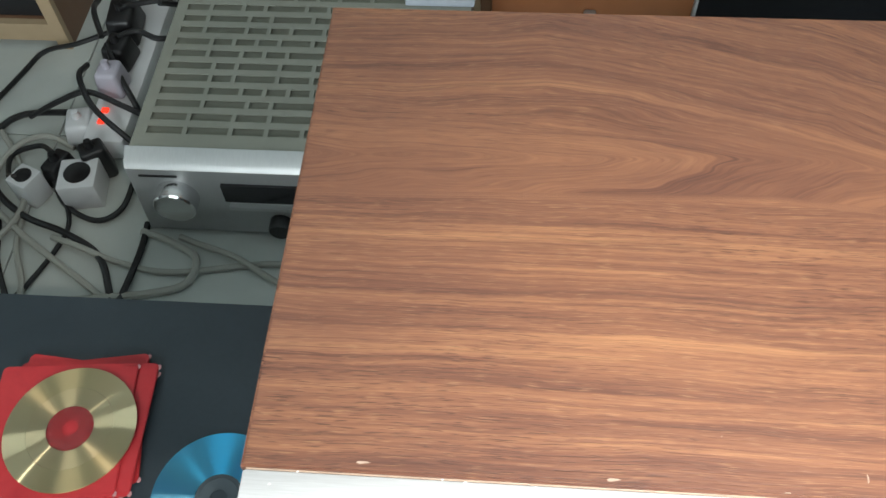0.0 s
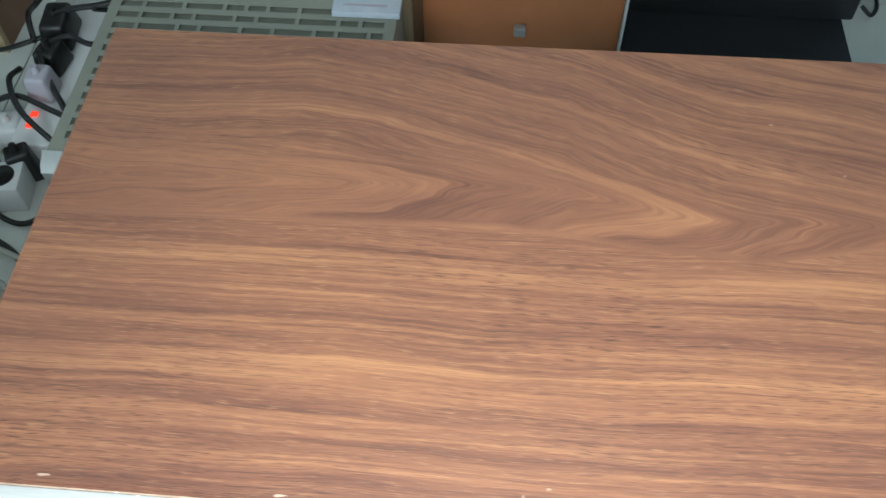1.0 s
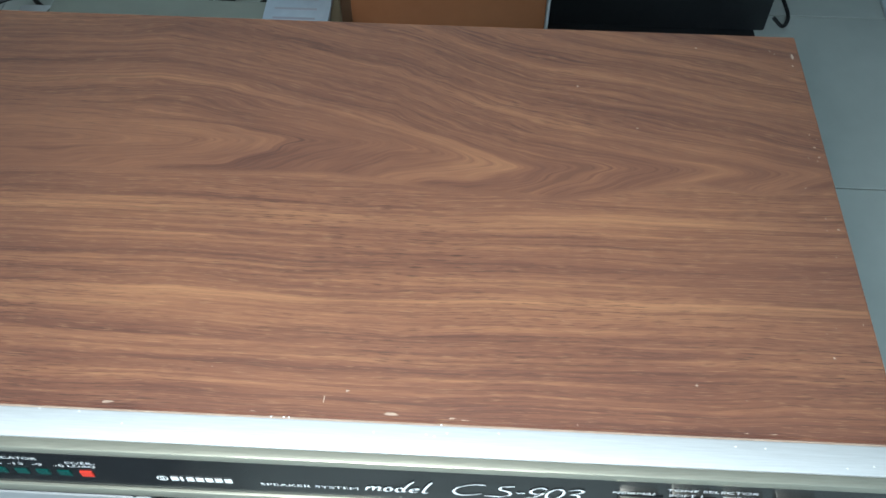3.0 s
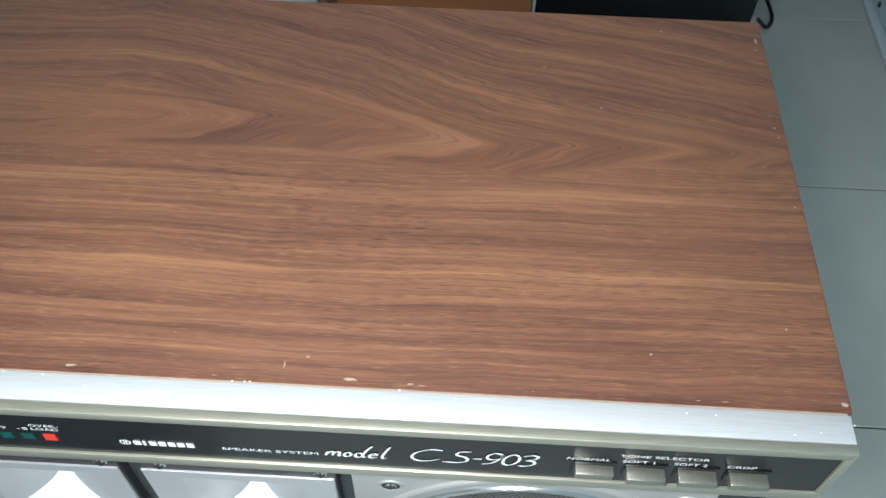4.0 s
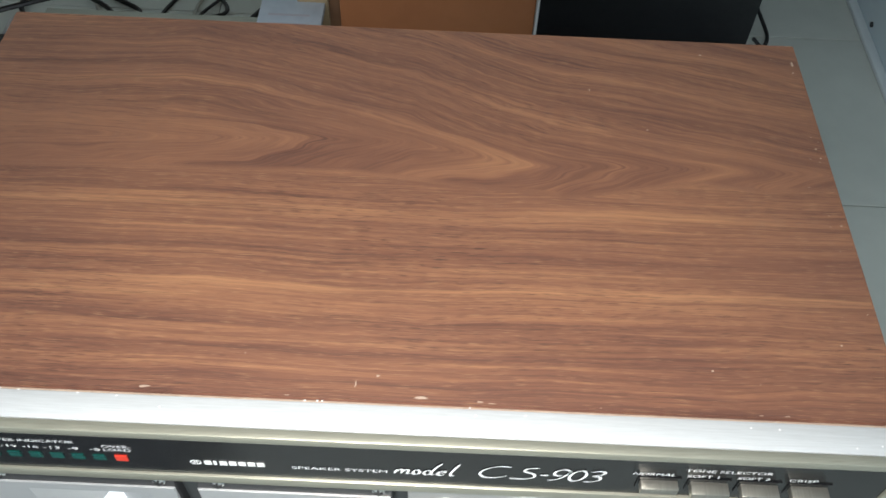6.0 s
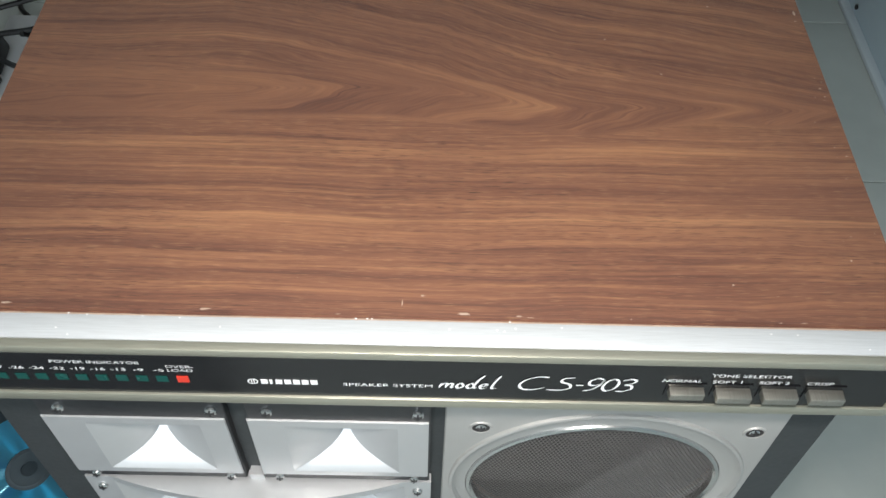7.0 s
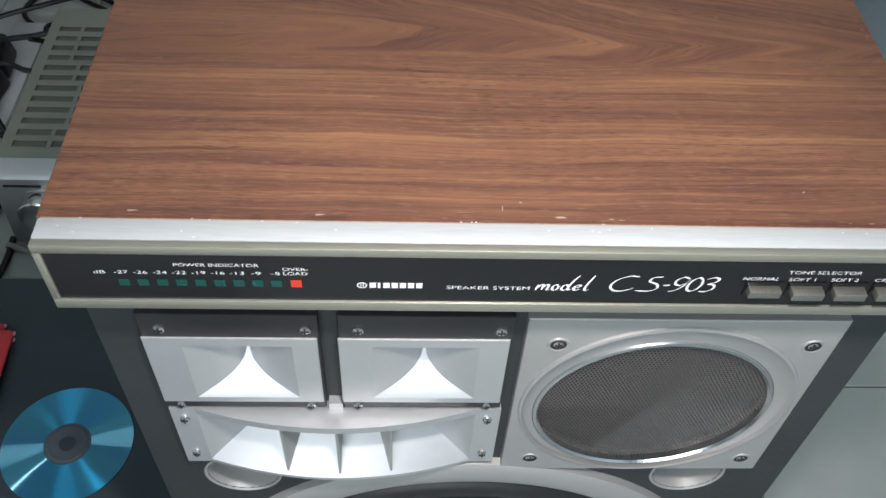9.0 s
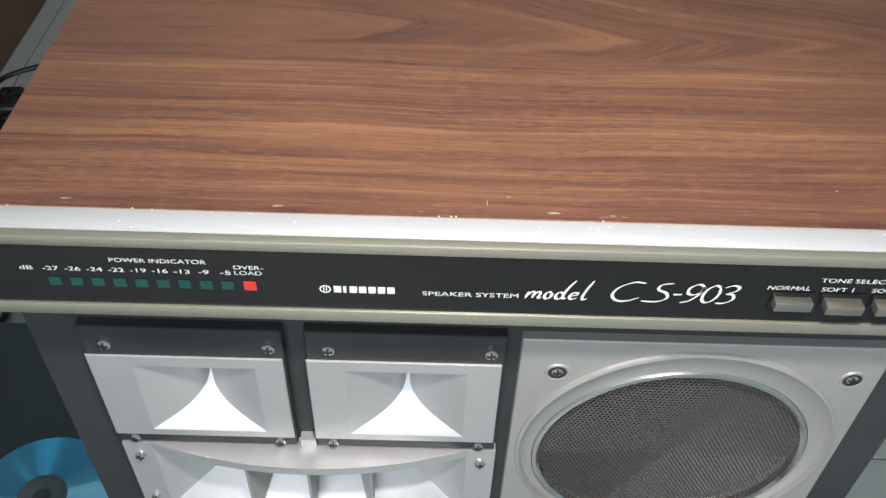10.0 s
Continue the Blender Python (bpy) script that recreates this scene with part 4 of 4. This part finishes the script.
def plug(x, y, z, w, d, h, material, label, turn=0.0):
    base = (x, y, z)
    bm = bmesh.new()
    box(bm, -w / 2, w / 2, -d / 2, d / 2, 0.0, h, min(w, d) * 0.18, 3)
    spin(bm, [(0.0, h + 0.012), (0.006, h + 0.012), (0.008, h - 0.002)], (0, 0, 0), "z", 14)
    for v in bm.verts:
        if v.co.z > h * 0.6:
            v.co.x *= 0.84
            v.co.y *= 0.84
    c, s = math.cos(radians(turn)), math.sin(radians(turn))
    for v in bm.verts:
        px, py = v.co.x, v.co.y
        v.co = (x + c * px - s * py, y + s * px + c * py, z + v.co.z)
    solid("plug", bm, material, base, label, "plug", "plugs by the receiver")


plug(-0.757, 0.930, 0.0423, 0.048, 0.075, 0.050, CABLE, "black mains plug in the power strip", 6)
plug(-0.748, 0.865, 0.0423, 0.042, 0.052, 0.044, CABLE, "black mains plug in the power strip", -8)
plug(-0.744, 0.808, 0.0423, 0.040, 0.046, 0.046, LILAC, "grey-lilac plug in the power strip", 0)
plug(-0.790, 0.752, 0.0, 0.046, 0.056, 0.040, WHITE, "white plug on the floor", 12)


def adapter(x, y, turn, s=0.027):
    t = thing("socket_adapter", (x, y, 0), "white cube socket adapter on the floor", "adapter", "socket adapters")
    bm = bmesh.new()
    box(bm, x - s, x + s, y - s, y + s, 0.0, 0.050, 0.003)
    part("cube", bm, WHITE, t)
    f = spin(bmesh.new(), [(s * 0.7, 0.0502), (s * 0.7, 0.0510), (s * 0.6, 0.0510), (s * 0.56, 0.0503), (0.0, 0.0503)], (x, y, 0), "z", 28)
    part("socket_face", f, CABLE, t)
    t.rotation_euler.z = radians(turn)


adapter(-0.752, 0.640, 8)
adapter(-0.828, 0.632, -24, 0.018)
plug(-0.742, 0.680, 0.0, 0.042, 0.036, 0.060, CABLE, "black plug beside the white adapter", 30)
plug(-0.796, 0.668, 0.0, 0.030, 0.050, 0.044, CABLE, "black plug beside the white adapter", -20)


def cable(points, radius, material, label):
    pts = [Vector(p) if len(p) == 3 else Vector((p[0], p[1], 0.0)) for p in points]
    for p in pts:
        p.z = max(p.z, radius)
    solid("cable", tube(pts, radius), material, tuple(pts[0].xy) + (0.0,), label, "cable", "cables on the floor")


BK, GK = "black cable looped over the floor tiles", "grey cable lying on the floor tiles"
cable([(-0.800, 0.780, 0.02), (-0.896, 0.776, 0.012), (-0.928, 0.73), (-0.893, 0.644, 0.010), (-0.829, 0.590, 0.012), (-0.760, 0.564, 0.010), (-0.702, 0.528, 0.008), (-0.668, 0.462)], 0.0050, CABLE, BK)
cable([(-0.985, 0.72), (-0.927, 0.863, 0.01), (-0.898, 0.906, 0.02), (-0.830, 0.895, 0.05), (-0.775, 0.915, 0.06)], 0.0040, CABLE, BK)
cable([(-0.880, 0.775, 0.012), (-0.815, 0.770, 0.055), (-0.770, 0.775, 0.070), (-0.722, 0.765, 0.055), (-0.68, 0.76, 0.03)], 0.0045, CABLE, BK)
cable([(-0.815, 0.690, 0.03), (-0.800, 0.650, 0.02), (-0.775, 0.613, 0.008), (-0.725, 0.590, 0.006), (-0.693, 0.612, 0.008), (-0.688, 0.670, 0.01)], 0.0042, CABLE, BK)
cable([(-0.775, 0.880, 0.08), (-0.800, 0.930, 0.085), (-0.818, 0.985, 0.06), (-0.800, 1.035, 0.06), (-0.700, 1.060, 0.08), (-0.63, 1.06, 0.10)], 0.0045, CABLE, BK)
cable([(-0.757, 0.925, 0.095), (-0.735, 0.945, 0.090), (-0.690, 0.965, 0.085), (-0.640, 0.985, 0.09)], 0.0048, CABLE, BK)
cable([(-0.750, 0.870, 0.088), (-0.722, 0.890, 0.085), (-0.690, 0.885, 0.075), (-0.656, 0.910, 0.06)], 0.0045, CABLE, BK)
cable([(-0.651, 0.590), (-0.649, 0.555), (-0.650, 0.508, 0.008), (-0.660, 0.440)], 0.0048, CABLE, BK)
cable([(-0.800, 0.850, 0.05), (-0.788, 0.800, 0.075), (-0.752, 0.745, 0.070), (-0.700, 0.712, 0.04), (-0.672, 0.70, 0.012)], 0.0045, CABLE, BK)
cable([(-0.760, 0.860, 0.085), (-0.735, 0.815, 0.075), (-0.705, 0.775, 0.045), (-0.680, 0.74, 0.01)], 0.0045, CABLE, BK)
cable([(-0.800, 0.440), (-0.844, 0.516), (-0.866, 0.583), (-0.902, 0.644), (-0.98, 0.70)], 0.0042, CABLE, BK)
cable([(-0.805, 0.660, 0.03), (-0.781, 0.625, 0.012), (-0.761, 0.569, 0.007), (-0.790, 0.482), (-0.82, 0.44)], 0.0036, CABLE, BK)
cable([(-0.838, 0.628, 0.052), (-0.870, 0.656, 0.02), (-0.882, 0.699, 0.012), (-0.845, 0.715, 0.015), (-0.810, 0.690, 0.03)], 0.0040, CABLE, BK)
cable([(-0.835, 0.600), (-0.825, 0.540), (-0.797, 0.480), (-0.79, 0.42)], 0.0048, GREYCABLE, GK)
cable([(-0.93, 0.64), (-0.877, 0.603), (-0.805, 0.547, 0.012), (-0.704, 0.482), (-0.65, 0.44)], 0.0048, GREYCABLE, GK)
cable([(-0.78, 0.56), (-0.735, 0.541, 0.014), (-0.671, 0.522), (-0.594, 0.511), (-0.462, 0.531), (-0.36, 0.52)], 0.0046, GREYCABLE, GK)
cable([(-0.655, 0.575), (-0.615, 0.562), (-0.567, 0.531, 0.012), (-0.574, 0.494), (-0.620, 0.476), (-0.720, 0.460)], 0.0055, GREYCABLE, GK)
cable([(-0.600, 0.570), (-0.572, 0.559), (-0.511, 0.533, 0.014), (-0.454, 0.504), (-0.38, 0.47)], 0.0046, GREYCABLE, GK)
cable([(-0.905, 0.600), (-0.886, 0.698, 0.016), (-0.844, 0.734, 0.016), (-0.798, 0.722)], 0.0046, GREYCABLE, GK)
cable([(-0.880, 0.510), (-0.834, 0.598, 0.014), (-0.872, 0.689), (-0.93, 0.76)], 0.0046, GREYCABLE, GK)
# tangle behind the receiver
tr = random.Random(12)
for k in range(11):
    x = -0.70 + 0.042 * k + tr.uniform(-0.02, 0.02)
    cable([(x, RY1 + 0.002, tr.uniform(0.04, 0.11)), (x + tr.uniform(-0.05, 0.05), 1.02, tr.uniform(0.02, 0.09)), (x + tr.uniform(-0.08, 0.08), 1.12, 0.008 + 0.01 * tr.random()),
           (x + tr.uniform(-0.12, 0.12), 1.21, 0.006), (x + tr.uniform(-0.14, 0.14), 1.34, 0.012)], tr.choice((0.003, 0.0038, 0.0046)), GREYCABLE if k % 4 == 3 else CABLE, "cable hanging from the back of the receiver")


# ---- furniture behind ----
NOOK = Vector((0.008, -0.022, 0))
cabn = thing("drawer_cabinet", (-0.02, 1.2, 0), "orange-brown veneered drawer cabinet with cream sides", "cabinet")
part("carcass", boxes((-0.160, 0.148, 1.055, 1.44, 0.010, 0.72)), BROWN, cabn)
for x0, x1, m in ((-0.226, -0.178, CREAM), (0.1485, 0.1535, WHITE)):
    b = bmesh.new()
    box(b, x0, x1, 1.028, 1.44, 0.0, 0.74, 0.0015)
    part("side_panel", b, m, cabn)
part("rail", boxes((-0.1779, -0.1605, 1.040, 1.44, 0.004, 0.73)), BROWN, cabn)
b = bmesh.new()
box(b, -0.160, 0.1475, 1.032, 1.0545, 0.012, 0.235, 0.0015)
dr = part("drawer", b, ORANGE, cabn)
b = bmesh.new()
box(b, -0.160, 0.1475, 1.032, 1.0545, 0.241, 0.715, 0.0015)
part("upper_drawer", b, ORANGE, cabn)
b = bmesh.new()
box(b, -0.0175, 0.0015, 1.018, 1.0318, 0.050, 0.068, 0.003)
box(b, -0.0135, -0.0025, 1.0170, 1.0181, 0.054, 0.064)
part("knob", b, FACE, dr, "small square metal knob")

bs = thing("black_loudspeaker", (0.35, 1.28, 0), "large black vinyl loudspeaker standing on a low black slab", "loudspeaker")
b = bmesh.new()
box(b, 0.1545, 0.528, 1.115, 1.46, 0.0305, 0.85, 0.004)
part("cabinet", b, BLACKVINYL, bs)
# low black slab, reaching about 15 cm further forward than the cabinet
b = bmesh.new()
box(b, 0.1555, 0.512, 0.960, 1.44, 0.0, 0.030, 0.002)
part("low_slab", b, BLACKVINYL, bs)
cable([(0.552, 1.30, 0.06), (0.580, 1.24, 0.02), (0.590, 1.19, 0.006), (0.575, 1.16, 0.006), (0.556, 1.165, 0.02)], 0.0035, CABLE, "black cable curled beside the black loudspeaker")

NOOK = Vector((0.026, 0.030, 0))
st = thing("tv_stand", (-1.2, 1.2, 0), "brown television stand with cream edges", "stand")
part("side_panel", boxes((-0.882, -0.862, 0.942, 1.42, 0.0, 0.62)), BROWN, st)
part("edge_strip", boxes((-0.8825, -0.8615, 0.930, 0.9418, 0.0, 0.62)), CREAM, st, "cream edge strip")
part("side_panel", boxes((-1.75, -1.73, 0.942, 1.42, 0.0, 0.62)), BROWN, st)
part("shelf", boxes((-1.7295, -0.8825, 0.945, 1.42, 0.016, 0.050)), BROWN, st)
part("shelf_edge", boxes((-1.7295, -0.8826, 0.932, 0.9448, 0.016, 0.050)), CREAM, st, "cream edge strip")
part("top_board", boxes((-1.76, -0.850, 0.930, 1.43, 0.6205, 0.645)), BROWN, st)
part("back_board", boxes((-1.7295, -0.8825, 1.41, 1.42, 0.0505, 0.62)), BROWN, st)
b = bmesh.new()
box(b, -1.45, -0.890, 0.950, 1.36, 0.0506, 0.19, 0.003)
solid("black_box", b, BLACKVINYL, (-1.18, 1.16, 0.0506), "black device standing on the lower shelf", "device")

NOOK = Vector((0, 0, 0))
# ---- floor tiles ----
tile_mesh = None
for i in range(11):
    for j in range(10):
        x, y = -2.8 + 0.4 * i, -2.425 + 0.4 * j
        if x + 0.4 < X0 or x > X1 or y + 0.4 < Y0 or y > Y1:
            continue
        if tile_mesh is None:
            b = bmesh.new()
            box(b, 0.0012, 0.3988, 0.0012, 0.3988, -0.006, 0.0, 0.0008, 1)
            tile_mesh = bpy.data.meshes.new("tile")
            b.to_mesh(tile_mesh)
            b.free()
            tile_mesh.materials.append(TILE)
        t = new("tile", tile_mesh)
        t.parent, t.location = floor, (x, y, 0.0)
